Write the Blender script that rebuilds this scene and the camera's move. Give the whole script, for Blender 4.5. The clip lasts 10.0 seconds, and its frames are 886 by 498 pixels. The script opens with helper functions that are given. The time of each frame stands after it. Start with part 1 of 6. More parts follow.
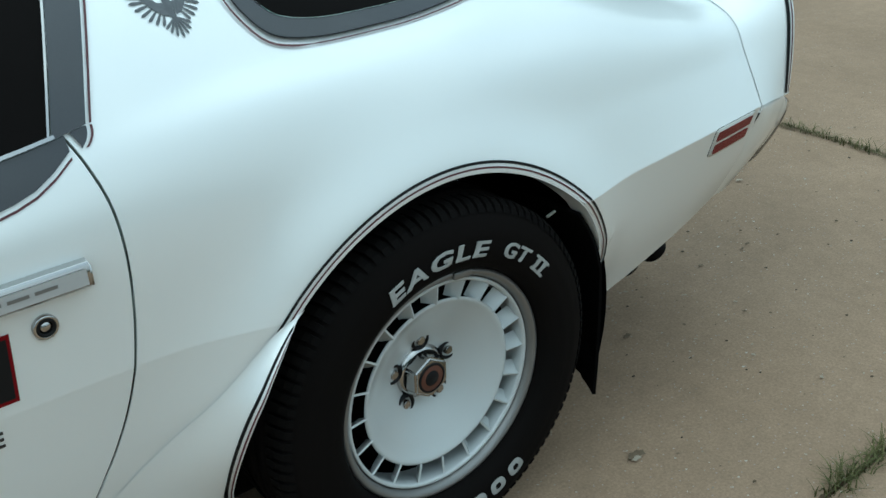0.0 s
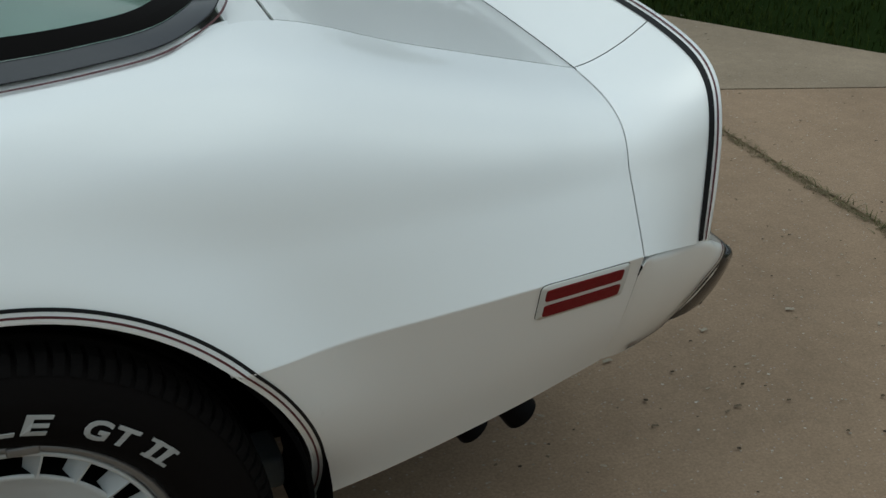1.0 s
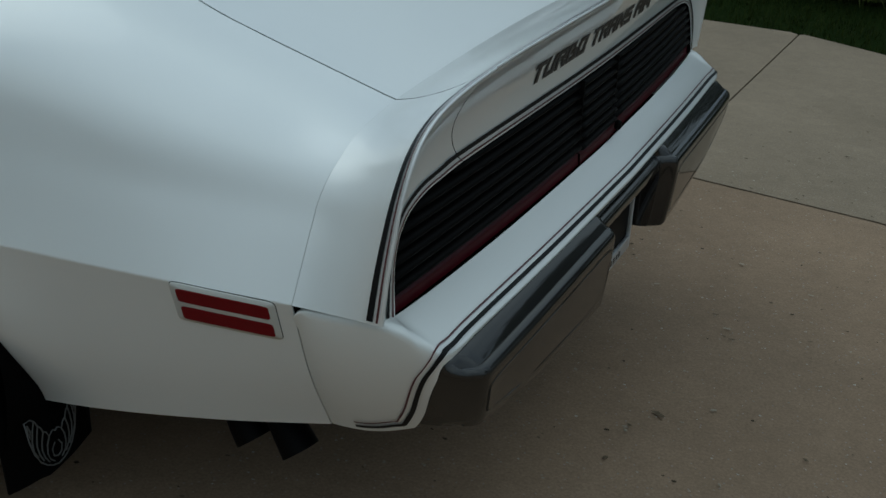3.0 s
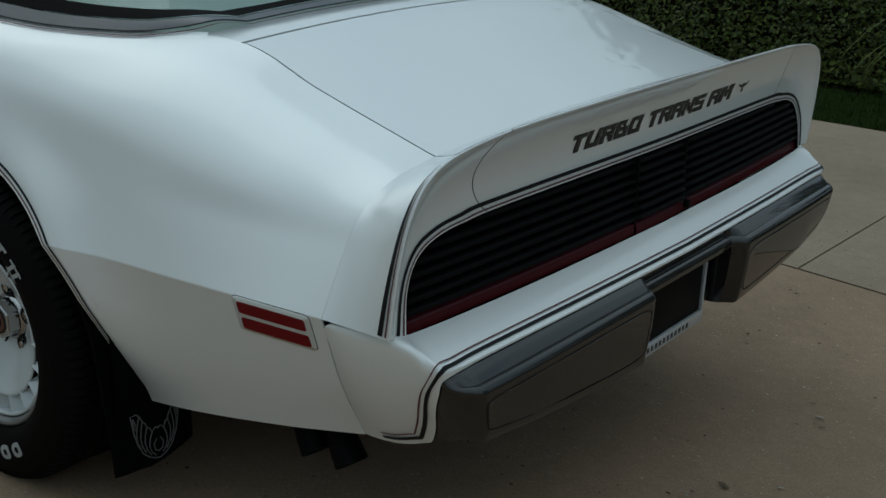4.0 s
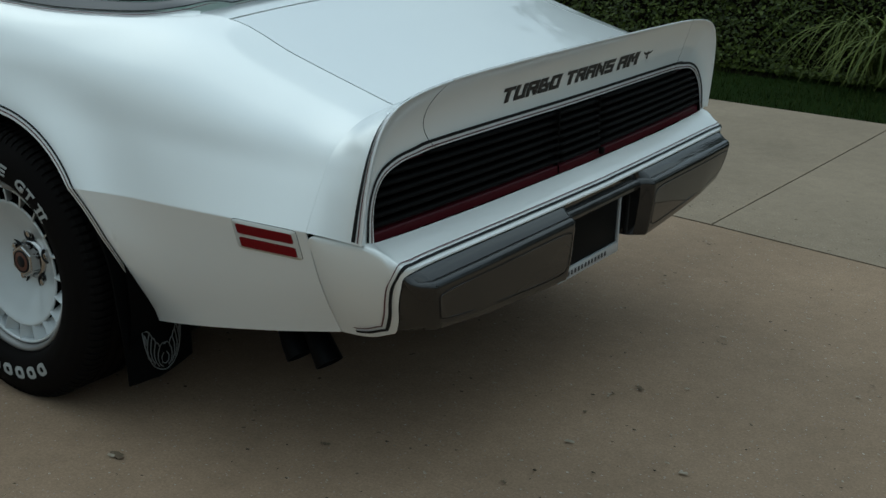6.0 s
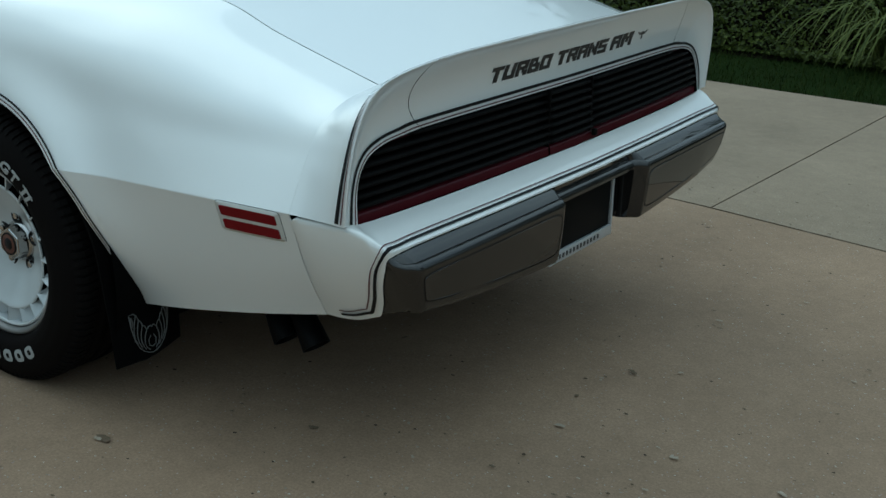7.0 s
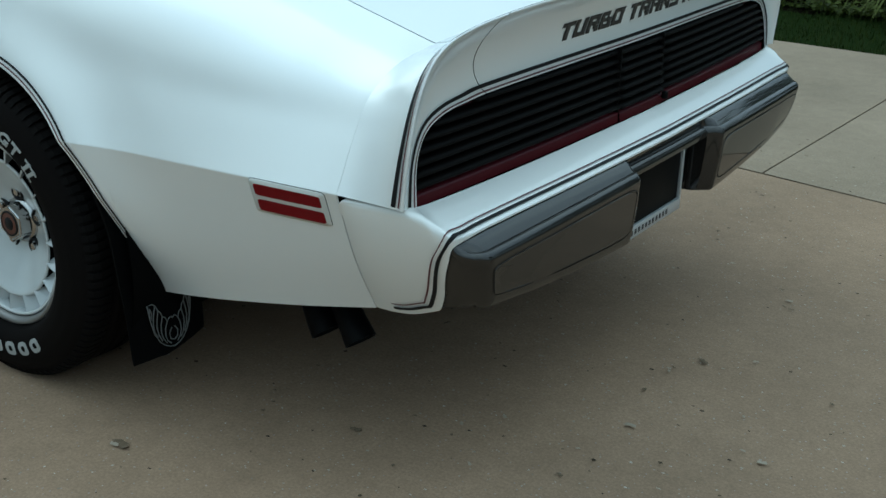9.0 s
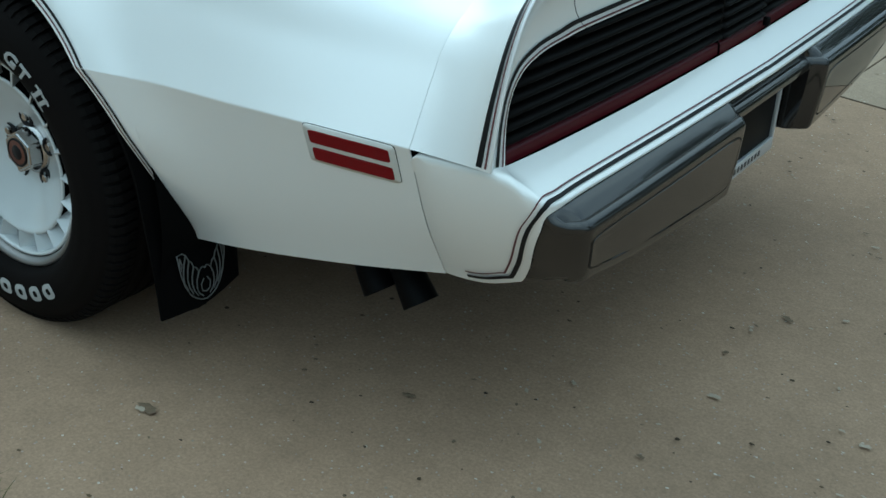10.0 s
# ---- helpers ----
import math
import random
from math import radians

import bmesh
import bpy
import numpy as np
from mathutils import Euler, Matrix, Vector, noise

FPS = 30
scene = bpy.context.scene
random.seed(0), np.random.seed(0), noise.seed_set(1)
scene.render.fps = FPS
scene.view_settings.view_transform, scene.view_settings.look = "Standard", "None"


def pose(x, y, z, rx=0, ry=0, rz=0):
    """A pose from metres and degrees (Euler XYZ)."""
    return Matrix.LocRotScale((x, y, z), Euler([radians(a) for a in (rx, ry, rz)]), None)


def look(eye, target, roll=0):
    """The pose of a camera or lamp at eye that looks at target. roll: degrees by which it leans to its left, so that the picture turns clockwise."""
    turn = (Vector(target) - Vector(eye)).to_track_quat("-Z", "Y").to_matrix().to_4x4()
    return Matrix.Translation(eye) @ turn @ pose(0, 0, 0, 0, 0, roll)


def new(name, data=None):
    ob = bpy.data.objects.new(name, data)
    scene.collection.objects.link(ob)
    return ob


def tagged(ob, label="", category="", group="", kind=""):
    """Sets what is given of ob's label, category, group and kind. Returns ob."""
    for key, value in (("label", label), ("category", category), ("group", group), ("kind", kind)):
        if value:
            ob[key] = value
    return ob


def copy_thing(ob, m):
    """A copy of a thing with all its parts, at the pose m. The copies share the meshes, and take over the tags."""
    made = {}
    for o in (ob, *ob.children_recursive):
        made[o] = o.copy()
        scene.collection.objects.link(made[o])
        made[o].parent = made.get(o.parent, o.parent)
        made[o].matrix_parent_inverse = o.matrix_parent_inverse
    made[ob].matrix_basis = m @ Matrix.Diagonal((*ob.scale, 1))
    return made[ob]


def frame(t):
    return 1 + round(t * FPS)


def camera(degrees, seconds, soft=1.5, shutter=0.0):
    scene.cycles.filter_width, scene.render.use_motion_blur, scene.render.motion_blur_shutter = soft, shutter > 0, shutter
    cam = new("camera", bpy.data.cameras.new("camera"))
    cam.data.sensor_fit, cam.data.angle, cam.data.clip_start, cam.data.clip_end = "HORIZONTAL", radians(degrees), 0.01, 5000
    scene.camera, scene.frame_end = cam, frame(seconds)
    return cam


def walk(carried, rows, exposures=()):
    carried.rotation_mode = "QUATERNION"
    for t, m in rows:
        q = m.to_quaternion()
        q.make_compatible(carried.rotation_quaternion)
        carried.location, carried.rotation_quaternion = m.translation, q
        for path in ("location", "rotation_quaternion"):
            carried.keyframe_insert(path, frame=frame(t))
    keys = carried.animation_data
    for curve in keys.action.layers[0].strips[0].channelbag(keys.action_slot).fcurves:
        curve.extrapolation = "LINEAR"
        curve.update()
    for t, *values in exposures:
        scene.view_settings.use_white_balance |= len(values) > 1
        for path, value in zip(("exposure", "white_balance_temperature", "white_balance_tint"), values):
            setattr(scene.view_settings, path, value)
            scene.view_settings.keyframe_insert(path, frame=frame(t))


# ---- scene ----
import functools

cam = camera(43.1, 10.0)
PATH = [
    (0, (-1.042, -2.187, 1.443), (0.086, -0.801, 0.543), -1.8),
    (0.3, (-0.678, -2.228, 1.463), (0.246, -0.692, 0.575), -1.5),
    (0.5, (-0.468, -2.195, 1.452), (0.387, -0.635, 0.539), -2.0),
    (0.7, (-0.232, -2.166, 1.429), (0.532, -0.557, 0.519), -1.6),
    (1, (0.109, -2.119, 1.401), (0.767, -0.473, 0.476), -0.1),
    (1.3, (0.394, -2.117, 1.390), (0.835, -0.388, 0.487), -0.6),
    (1.5, (0.592, -2.118, 1.395), (0.834, -0.363, 0.468), 1.0),
    (2, (1.025, -2.031, 1.372), (0.945, -0.243, 0.479), 2.2),
    (2.2, (1.176, -1.972, 1.369), (0.961, -0.216, 0.435), 2.0),
    (3.3, (1.786, -1.945, 1.296), (0.890, -0.354, 0.480), 3.0),
    (3.5, (1.874, -1.914, 1.291), (0.89, -0.367, 0.492), 2.3),
    (4, (2.065, -2.014, 1.319), (0.92, -0.523, 0.637), 1.9),
    (4.5, (2.234, -2.179, 1.336), (1.063, -0.707, 0.658), 2.4),
    (5, (2.276, -2.344, 1.332), (1.218, -0.791, 0.647), 1.1),
    (5.2, (2.287, -2.353, 1.331), (1.226, -0.804, 0.641), 0.5),
    (6.3, (2.363, -2.416, 1.321), (1.286, -0.867, 0.657), 1.8),
    (6.5, (2.367, -2.398, 1.321), (1.298, -0.848, 0.647), 1.9),
    (7, (2.374, -2.357, 1.309), (1.288, -0.827, 0.615), 1.3),
    (7.5, (2.381, -2.339, 1.307), (1.268, -0.823, 0.627), 1.1),
    (8, (2.381, -2.313, 1.299), (1.239, -0.835, 0.585), 0.7),
    (8.5, (2.325, -2.272, 1.28), (1.198, -0.791, 0.547), 1.4),
    (9, (2.097, -2.192, 1.251), (1.037, -0.68, 0.484), 1.2),
    (9.3, (1.997, -2.162, 1.244), (0.948, -0.686, 0.395), 0.1),
    (9.5, (1.935, -2.122, 1.234), (0.915, -0.655, 0.335), 1.1),
    (10, (1.81, -2.017, 1.245), (0.81, -0.572, 0.29), 2.7),
]
WHITE = [(0, 5600, -10), (0.5, 5950, -5), (1, 6300, 0), (2, 6150, 0), (2.8, 5950, -3), (3.5, 5750, -5), (4.5, 5900, -4), (5, 5950, -4), (6.5, 5650, -8), (7.5, 5400, -11), (9, 5450, -11), (10, 5350, -12)]


def white_at(t):
    return [float(np.interp(t, [w[0] for w in WHITE], [w[k] for w in WHITE])) for k in (1, 2)]


LIGHT = [(0, 0.42), (0.5, 0.05), (1, -0.24), (1.5, -0.50), (2, -0.67), (3.5, -0.74), (4, -0.64), (4.5, -0.59), (5, -0.50), (6.5, -0.23), (7.5, -0.06), (8.5, 0.09), (9.5, 0.32), (10, 0.40)]
walk(cam, [(t, look(eye, target, roll)) for t, eye, target, roll in PATH], [(t, stops, *white_at(t)) for t, stops in LIGHT])

# ---- world and light: a bright overcast sky ----
world = bpy.data.worlds.new("overcast_sky")
scene.world = world
world.use_nodes = True
wn = world.node_tree.nodes
sky = wn.new("ShaderNodeTexSky")
sky.sky_type = "NISHITA"
sky.sun_disc = False
sky.sun_elevation = radians(45)
sky.sun_rotation = radians(278.1)
sky.air_density, sky.dust_density, sky.ozone_density = 1.0, 1.2, 1.5
# broken cloud over the sky
wl = world.node_tree.links
wco, wno, wmap, wmix = wn.new("ShaderNodeTexCoord"), wn.new("ShaderNodeTexNoise"), wn.new("ShaderNodeMapRange"), wn.new("ShaderNodeMix")
wno.inputs["Scale"].default_value, wno.inputs["Detail"].default_value, wno.inputs["Roughness"].default_value = 2.6, 7, 0.55
wmap.inputs["From Min"].default_value, wmap.inputs["From Max"].default_value = 0.38, 0.62
wmap.inputs["To Min"].default_value, wmap.inputs["To Max"].default_value = 0.5, 1.0
wmix.data_type = "RGBA"
wmix.inputs["B"].default_value = (6.6, 7.0, 7.3, 1)
wl.new(wco.outputs["Generated"], wno.inputs["Vector"])
wl.new(wno.outputs["Fac"], wmap.inputs["Value"])
wl.new(wmap.outputs[0], wmix.inputs["Factor"])
wl.new(sky.outputs[0], wmix.inputs["A"])
wsep, wcl, wov, wmul = wn.new("ShaderNodeSeparateXYZ"), wn.new("ShaderNodeClamp"), wn.new("ShaderNodeMapRange"), wn.new("ShaderNodeMix")
wov.inputs["To Min"].default_value, wov.inputs["To Max"].default_value = 0.30, 1.34
wmul.data_type, wmul.blend_type = "RGBA", "MULTIPLY"
wmul.inputs["Factor"].default_value = 1
wl.new(wco.outputs["Generated"], wsep.inputs[0])
wl.new(wsep.outputs["Z"], wcl.inputs["Value"])
wl.new(wcl.outputs[0], wov.inputs["Value"])
wl.new(wmix.outputs["Result"], wmul.inputs["A"])
wl.new(wov.outputs[0], wmul.inputs["B"])
wl.new(wmul.outputs["Result"], wn["Background"].inputs[0])
wn["Background"].inputs[1].default_value = 0.148
sun_data = bpy.data.lights.new("sun", "SUN")
sun_data.energy, sun_data.angle, sun_data.color = 0.5, radians(55), (1.0, 0.97, 0.93)
sun = new("sun", sun_data)
sun.matrix_world = look((-7, 1, 7.1), (0, 0, 0))


# ---- materials ----
def material(name, color, rough=0.5, metal=0.0, vary=0.12, scale=6.0, fine=90.0, bump=0.0, coat=0.0, second=None, spec=0.5, island=0.0):
    """A surface with two scales of variation in colour and roughness and a fine relief."""
    m = bpy.data.materials.new(name)
    m.use_nodes = True
    n, l = m.node_tree.nodes, m.node_tree.links
    p = n["Principled BSDF"]
    co = n.new("ShaderNodeTexCoord")
    big, small = n.new("ShaderNodeTexNoise"), n.new("ShaderNodeTexNoise")
    big.inputs["Scale"].default_value, small.inputs["Scale"].default_value = scale, fine
    big.inputs["Detail"].default_value, small.inputs["Detail"].default_value = 5, 3
    add = n.new("ShaderNodeMath")
    add.operation = "MULTIPLY_ADD"
    add.inputs[1].default_value = 0.6
    sub = n.new("ShaderNodeMath")
    sub.operation = "MULTIPLY"
    sub.inputs[1].default_value = 0.4
    ramp = n.new("ShaderNodeMix")
    ramp.data_type = "RGBA"
    c = Vector(color)
    lo = c * (1 - vary)
    hi = Vector(second) if second else c * (1 + vary)
    ramp.inputs["A"].default_value = (*lo, 1)
    ramp.inputs["B"].default_value = (*hi, 1)
    for t in (big, small):
        l.new(co.outputs["Object"], t.inputs["Vector"])
    l.new(small.outputs["Fac"], sub.inputs[0])
    l.new(big.outputs["Fac"], add.inputs[0])
    l.new(sub.outputs[0], add.inputs[2])
    fac = add.outputs[0]
    if island:
        geo = n.new("ShaderNodeNewGeometry")
        mix = n.new("ShaderNodeMath")
        mix.operation = "MULTIPLY_ADD"
        mix.inputs[1].default_value = island
        l.new(geo.outputs["Random Per Island"], mix.inputs[0])
        sc = n.new("ShaderNodeMath")
        sc.operation = "MULTIPLY"
        sc.inputs[1].default_value = 1 - island
        l.new(fac, sc.inputs[0])
        l.new(sc.outputs[0], mix.inputs[2])
        fac = mix.outputs[0]
    l.new(fac, ramp.inputs["Factor"])
    l.new(ramp.outputs["Result"], p.inputs["Base Color"])
    p.inputs["Roughness"].default_value = rough
    p.inputs["Metallic"].default_value = metal
    p.inputs["Specular IOR Level"].default_value = spec
    p.inputs["Coat Weight"].default_value = coat
    p.inputs["Coat Roughness"].default_value = 0.04
    if bump:
        b = n.new("ShaderNodeBump")
        b.inputs["Strength"].default_value = bump
        b.inputs["Distance"].default_value = 0.002
        l.new(small.outputs["Fac"], b.inputs["Height"])
        l.new(b.outputs[0], p.inputs["Normal"])
    return m


def glass_material(name, tint, rough=0.0):
    m = bpy.data.materials.new(name)
    m.use_nodes = True
    p = m.node_tree.nodes["Principled BSDF"]
    p.inputs["Base Color"].default_value = (*tint, 1)
    p.inputs["Roughness"].default_value = rough
    p.inputs["Transmission Weight"].default_value = 1.0
    p.inputs["IOR"].default_value = 1.45
    return m


PAINT = material("pearl_white_paint", (0.86, 0.875, 0.865), 0.36, 0.20, 0.012, 3, 900, 0.0, 1.0)
FASCIA = material("pearl_white_bumper_paint", (0.85, 0.855, 0.83), 0.36, 0.20, 0.015, 3, 900, 0.0, 1.0)
CHARCOAL = material("charcoal_bumper_paint", (0.0068, 0.0060, 0.0056), 0.5, 0.0, 0.06, 4, 1500, 0.0, 0.9, None, 0.15)
CHARCOAL.node_tree.nodes["Principled BSDF"].inputs["Coat IOR"].default_value = 1.65
BLACKTRIM = material("satin_black_trim", (0.030, 0.032, 0.038), 0.34, 0.0, 0.25, 8, 300, 0.05, 0.3)
LOUVRE = material("black_lamp_louvre_plastic", (0.0030, 0.0027, 0.0026), 0.5, 0.0, 0.2, 9, 200, 0.03, 0.0, None, 0.07)
STRIPE_BLACK = material("black_pinstripe_film", (0.008, 0.008, 0.009), 0.5, 0.0, 0.1, 6, 90, 0.0, 0.0, None, 0.2)
STRIPE_RED = material("dark_red_pinstripe_film", (0.085, 0.018, 0.022), 0.35, 0.0, 0.1)
STRIPE_GREY = material("charcoal_lettering_film", (0.028, 0.027, 0.028), 0.4, 0.0, 0.15, 30, 300)
EMBLEM_GREY = material("mottled_grey_emblem_film", (0.035, 0.038, 0.042), 0.4, 0.0, 0.3, 60, 300, 0.0, 0.0, (0.16, 0.17, 0.18))
LETTER_EDGE = material("black_letter_outline_film", (0.006, 0.006, 0.007), 0.4, 0.0, 0.1)
RED_LENS = material("red_reflector_lens", (0.165, 0.0015, 0.006), 0.3, 0.0, 0.3, 90, 400, 0.3, 0.04, None, 0.14)
DARK_LENS = material("dark_red_tail_lamp_lens", (0.055, 0.0025, 0.007), 0.4, 0.0, 0.25, 20, 200, 0.05, 0.1, None, 0.2)
WHITE_BEZEL = material("off_white_plastic_bezel", (0.62, 0.61, 0.57), 0.4, 0.0, 0.05, 12)
RUBBER = material("tyre_rubber", (0.0050, 0.0041, 0.0038), 0.75, 0.0, 0.3, 7, 160, 0.12, 0.0, None, 0.06)
TREAD = material("worn_tread_rubber", (0.0048, 0.0042, 0.0040), 0.8, 0.0, 0.3, 9, 160, 0.15, 0.0, None, 0.08)
RAISED = material("raised_white_tyre_letters", (0.34, 0.34, 0.33), 0.7, 0.0, 0.18, 30, 220, 0.1)
WHEEL_PAINT = material("white_wheel_paint", (0.54, 0.56, 0.56), 0.30, 0.0, 0.03, 8, 300, 0.02, 0.6)
RIM_METAL = material("machined_aluminium_lip", (0.23, 0.225, 0.22), 0.42, 0.6, 0.06, 20, 300, 0.03)
CHROME = material("chrome", (0.46, 0.45, 0.44), 0.12, 1.0, 0.03, 20)
FLAP = material("black_rubber_mud_flap", (0.0015, 0.0015, 0.0016), 0.8, 0.0, 0.25, 12, 200, 0.1, 0.0, None, 0.06)
FLAP_PRINT = material("grey_print_on_rubber", (0.10, 0.10, 0.098), 0.6, 0.0, 0.25, 40)
UNDER = material("underbody_black_and_wheel_shade", (0.0025, 0.0025, 0.0025), 0.9, 0.0, 0.3, 8, 120, 0.1, 0.0, None, 0.05)
PIPE = material("dull_exhaust_steel", (0.0022, 0.0022, 0.0025), 0.5, 0.0, 0.3, 20, 200, 0.05, 0.0, None, 0.08)
GLASS = glass_material("green_tinted_glass", (0.55, 0.78, 0.72))
# door glass tinted darker than the rear window, painting in the cabin's shade
SIDE_GLASS = glass_material("side_glass_with_cabin_shade", (0.16, 0.20, 0.19))
VINYL = material("oyster_vinyl_upholstery", (0.48, 0.52, 0.49), 0.5, 0.0, 0.08, 6, 200, 0.1)
CARPET = material("grey_carpet", (0.12, 0.13, 0.13), 0.9, 0.0, 0.2, 10, 400, 0.2)
CAP_RED = material("red_hub_emblem_enamel", (0.11, 0.040, 0.026), 0.4, 0.0, 0.2, 60)
PLATE_DARK = material("dark_blank_plate", (0.006, 0.0058, 0.0055), 0.6, 0.0, 0.2, 14, 90, 0.0, 0.0, None, 0.1)
FRAME_SILVER = material("white_plate_frame", (0.52, 0.53, 0.54), 0.3, 0.3, 0.05, 20)


# ---- building helpers ----
def part(name, bm, mat, parent=None, label="", smooth=True):
    """Links a bmesh, or (vertices, faces), as one mesh object under a thing or part."""
    me = bpy.data.meshes.new(name)
    if isinstance(bm, tuple):
        me.from_pydata([tuple(map(float, v)) for v in bm[0]], [], bm[1])
    else:
        bm.to_mesh(me)
        bm.free()
    if smooth:
        me.polygons.foreach_set("use_smooth", [True] * len(me.polygons))
    me.materials.append(mat)
    ob = new(name, me)
    ob.parent = parent
    if label:
        ob["label"] = label
    return ob


def sheet(ob, thick=0.004, offset=-1):
    s = ob.modifiers.new("thickness", "SOLIDIFY")
    s.thickness, s.offset = thick, offset
    e = ob.modifiers.new("crisp_rim", "EDGE_SPLIT")
    e.split_angle = radians(48)
    return ob


def grid(points, flip=False):
    """Vertices and faces of a rows x columns array of points (nu, nv, 3)."""
    points = np.asarray(points, float)
    nu, nv = points.shape[:2]
    i, j = np.meshgrid(np.arange(nu - 1), np.arange(nv - 1), indexing="ij")
    a = (i * nv + j).ravel()
    q = np.stack([a, a + nv, a + nv + 1, a + 1], 1)
    if flip:
        q = q[:, ::-1]
    return points.reshape(-1, 3), q.tolist()


def merged(*pieces):
    vs, fs, n = [], [], 0
    for v, f in pieces:
        v = np.asarray(v, float).reshape(-1, 3)
        vs.append(v)
        fs += [[k + n for k in q] for q in f]
        n += len(v)
    return np.concatenate(vs), fs


def spline(knots, x):
    """A smooth curve through knots (x, a, b, ...), evaluated at x; tangents limited to stay between the knots."""
    k = np.asarray(knots, float)
    x = np.atleast_1d(np.asarray(x, float))
    xs, ys = k[:, 0], k[:, 1:]
    h = np.diff(xs)[:, None]
    d = np.diff(ys, axis=0) / h
    m = np.zeros_like(ys)
    m[1:-1] = np.where(d[1:] * d[:-1] > 0, 2 * d[1:] * d[:-1] / (d[1:] + d[:-1] + 1e-12), 0) * 0.35 + 0.65 * (d[:-1] * h[1:] + d[1:] * h[:-1]) / (h[1:] + h[:-1])
    m[0], m[-1] = d[0], d[-1]
    i = np.clip(np.searchsorted(xs, x) - 1, 0, len(xs) - 2)
    t = ((np.clip(x, xs[0], xs[-1]) - xs[i]) / (xs[i + 1] - xs[i]))[:, None]
    hh = h[i]
    return (2 * t**3 - 3 * t**2 + 1) * ys[i] + (t**3 - 2 * t**2 + t) * hh * m[i] + (-2 * t**3 + 3 * t**2) * ys[i + 1] + (t**3 - t**2) * hh * m[i + 1]


def box(x0, x1, y0, y1, z0, z1, r=0.0, seg=2):
    bm = bmesh.new()
    bmesh.ops.create_cube(bm, size=1)
    for v in bm.verts:
        v.co = ((x0 + x1) / 2 + v.co.x * (x1 - x0), (y0 + y1) / 2 + v.co.y * (y1 - y0), (z0 + z1) / 2 + v.co.z * (z1 - z0))
    if r:
        bmesh.ops.bevel(bm, geom=list(bm.edges), offset=r, segments=seg, profile=0.5, affect="EDGES")
    return bm


def lathe(profile, n=96, sign=-1):
    """Turns (radius, outward) pairs round the y axis; outward is towards sign * y."""
    p = np.asarray(profile, float)
    a = np.linspace(0, 2 * math.pi, n + 1)[:-1]
    pts = np.stack([np.outer(np.cos(a), p[:, 0]), np.repeat(sign * p[None, :, 1], n, 0), np.outer(np.sin(a), p[:, 0])], 2)
    pts = np.concatenate([pts, pts[:1]])
    v, f = grid(pts)
    m = len(p)
    f = [[k % (n * m) for k in q] for q in f]
    return v[: n * m], f


def tube(path, radius, n=10, caps=True):
    path = [Vector(p) for p in path]
    vs, fs = [], []
    for i, p in enumerate(path):
        t = (path[min(i + 1, len(path) - 1)] - path[max(i - 1, 0)]).normalized()
        s = t.cross(Vector((0, 0, 1)) if abs(t.z) < 0.9 else Vector((1, 0, 0))).normalized()
        u = s.cross(t)
        r = radius[i] if isinstance(radius, (list, tuple)) else radius
        vs += [p + r * (math.cos(a) * s + math.sin(a) * u) for a in np.linspace(0, 2 * math.pi, n + 1)[:-1]]
    for i in range(len(path) - 1):
        for k in range(n):
            a, b = i * n + k, i * n + (k + 1) % n
            fs.append([a, b, b + n, a + n])
    if caps:
        fs += [list(range(n))[::-1], [(len(path) - 1) * n + k for k in range(n)]]
    return vs, fs


def ribbon(inner, outer):
    """A strip between two matching lines."""
    return grid(np.stack([np.asarray(inner, float), np.asarray(outer, float)], 1))


# ---- the car's skin: half widths and heights along its length (x runs to the rear, rear axle at 0) ----
AXLE = 0.338
ARCH = 0.416
RISE = 0.397
FRONT = -2.746
BOTTOM = [(-3.85, 0.50, 0.26), (-3.45, 0.76, 0.23), (-2.0, 0.80, 0.20), (-0.55, 0.80, 0.21), (0.10, 0.80, 0.235), (0.45, 0.80, 0.275), (0.76, 0.775, 0.329), (0.945, 0.747, 0.366)]
LOWER = [(-3.85, 0.55, 0.40), (-3.45, 0.82, 0.40), (-2.0, 0.86, 0.40), (-0.55, 0.862, 0.41), (0.10, 0.865, 0.41), (0.45, 0.858, 0.425), (0.76, 0.827, 0.455), (0.945, 0.806, 0.48)]
CREASE = [(-3.85, 0.56, 0.55), (-3.45, 0.84, 0.57), (-2.75, 0.895, 0.60), (-2.0, 0.895, 0.605), (-1.2, 0.893, 0.607), (-0.55, 0.893, 0.612), (-0.2, 0.903, 0.607), (0.1, 0.905, 0.605), (0.40, 0.903, 0.606), (0.76, 0.876, 0.611), (0.945, 0.853, 0.613)]
FLANK = [(-3.85, 0.54, 0.60), (-3.45, 0.825, 0.68), (-2.75, 0.875, 0.72), (-2.0, 0.888, 0.74), (-0.55, 0.895, 0.74), (-0.2, 0.893, 0.74), (0.1, 0.881, 0.735), (0.4, 0.866, 0.725), (0.76, 0.826, 0.710), (0.877, 0.8090, 0.7065), (0.945, 0.8035, 0.707)]
SHOULDER = [(-3.85, 0.48, 0.63), (-3.45, 0.78, 0.74), (-2.75, 0.84, 0.80), (-2.0, 0.87, 0.835), (-0.55, 0.884, 0.84), (-0.2, 0.872, 0.85), (0.1, 0.852, 0.86), (0.4, 0.812, 0.858), (0.76, 0.778, 0.797), (0.877, 0.7620, 0.781), (0.945, 0.7585, 0.776)]
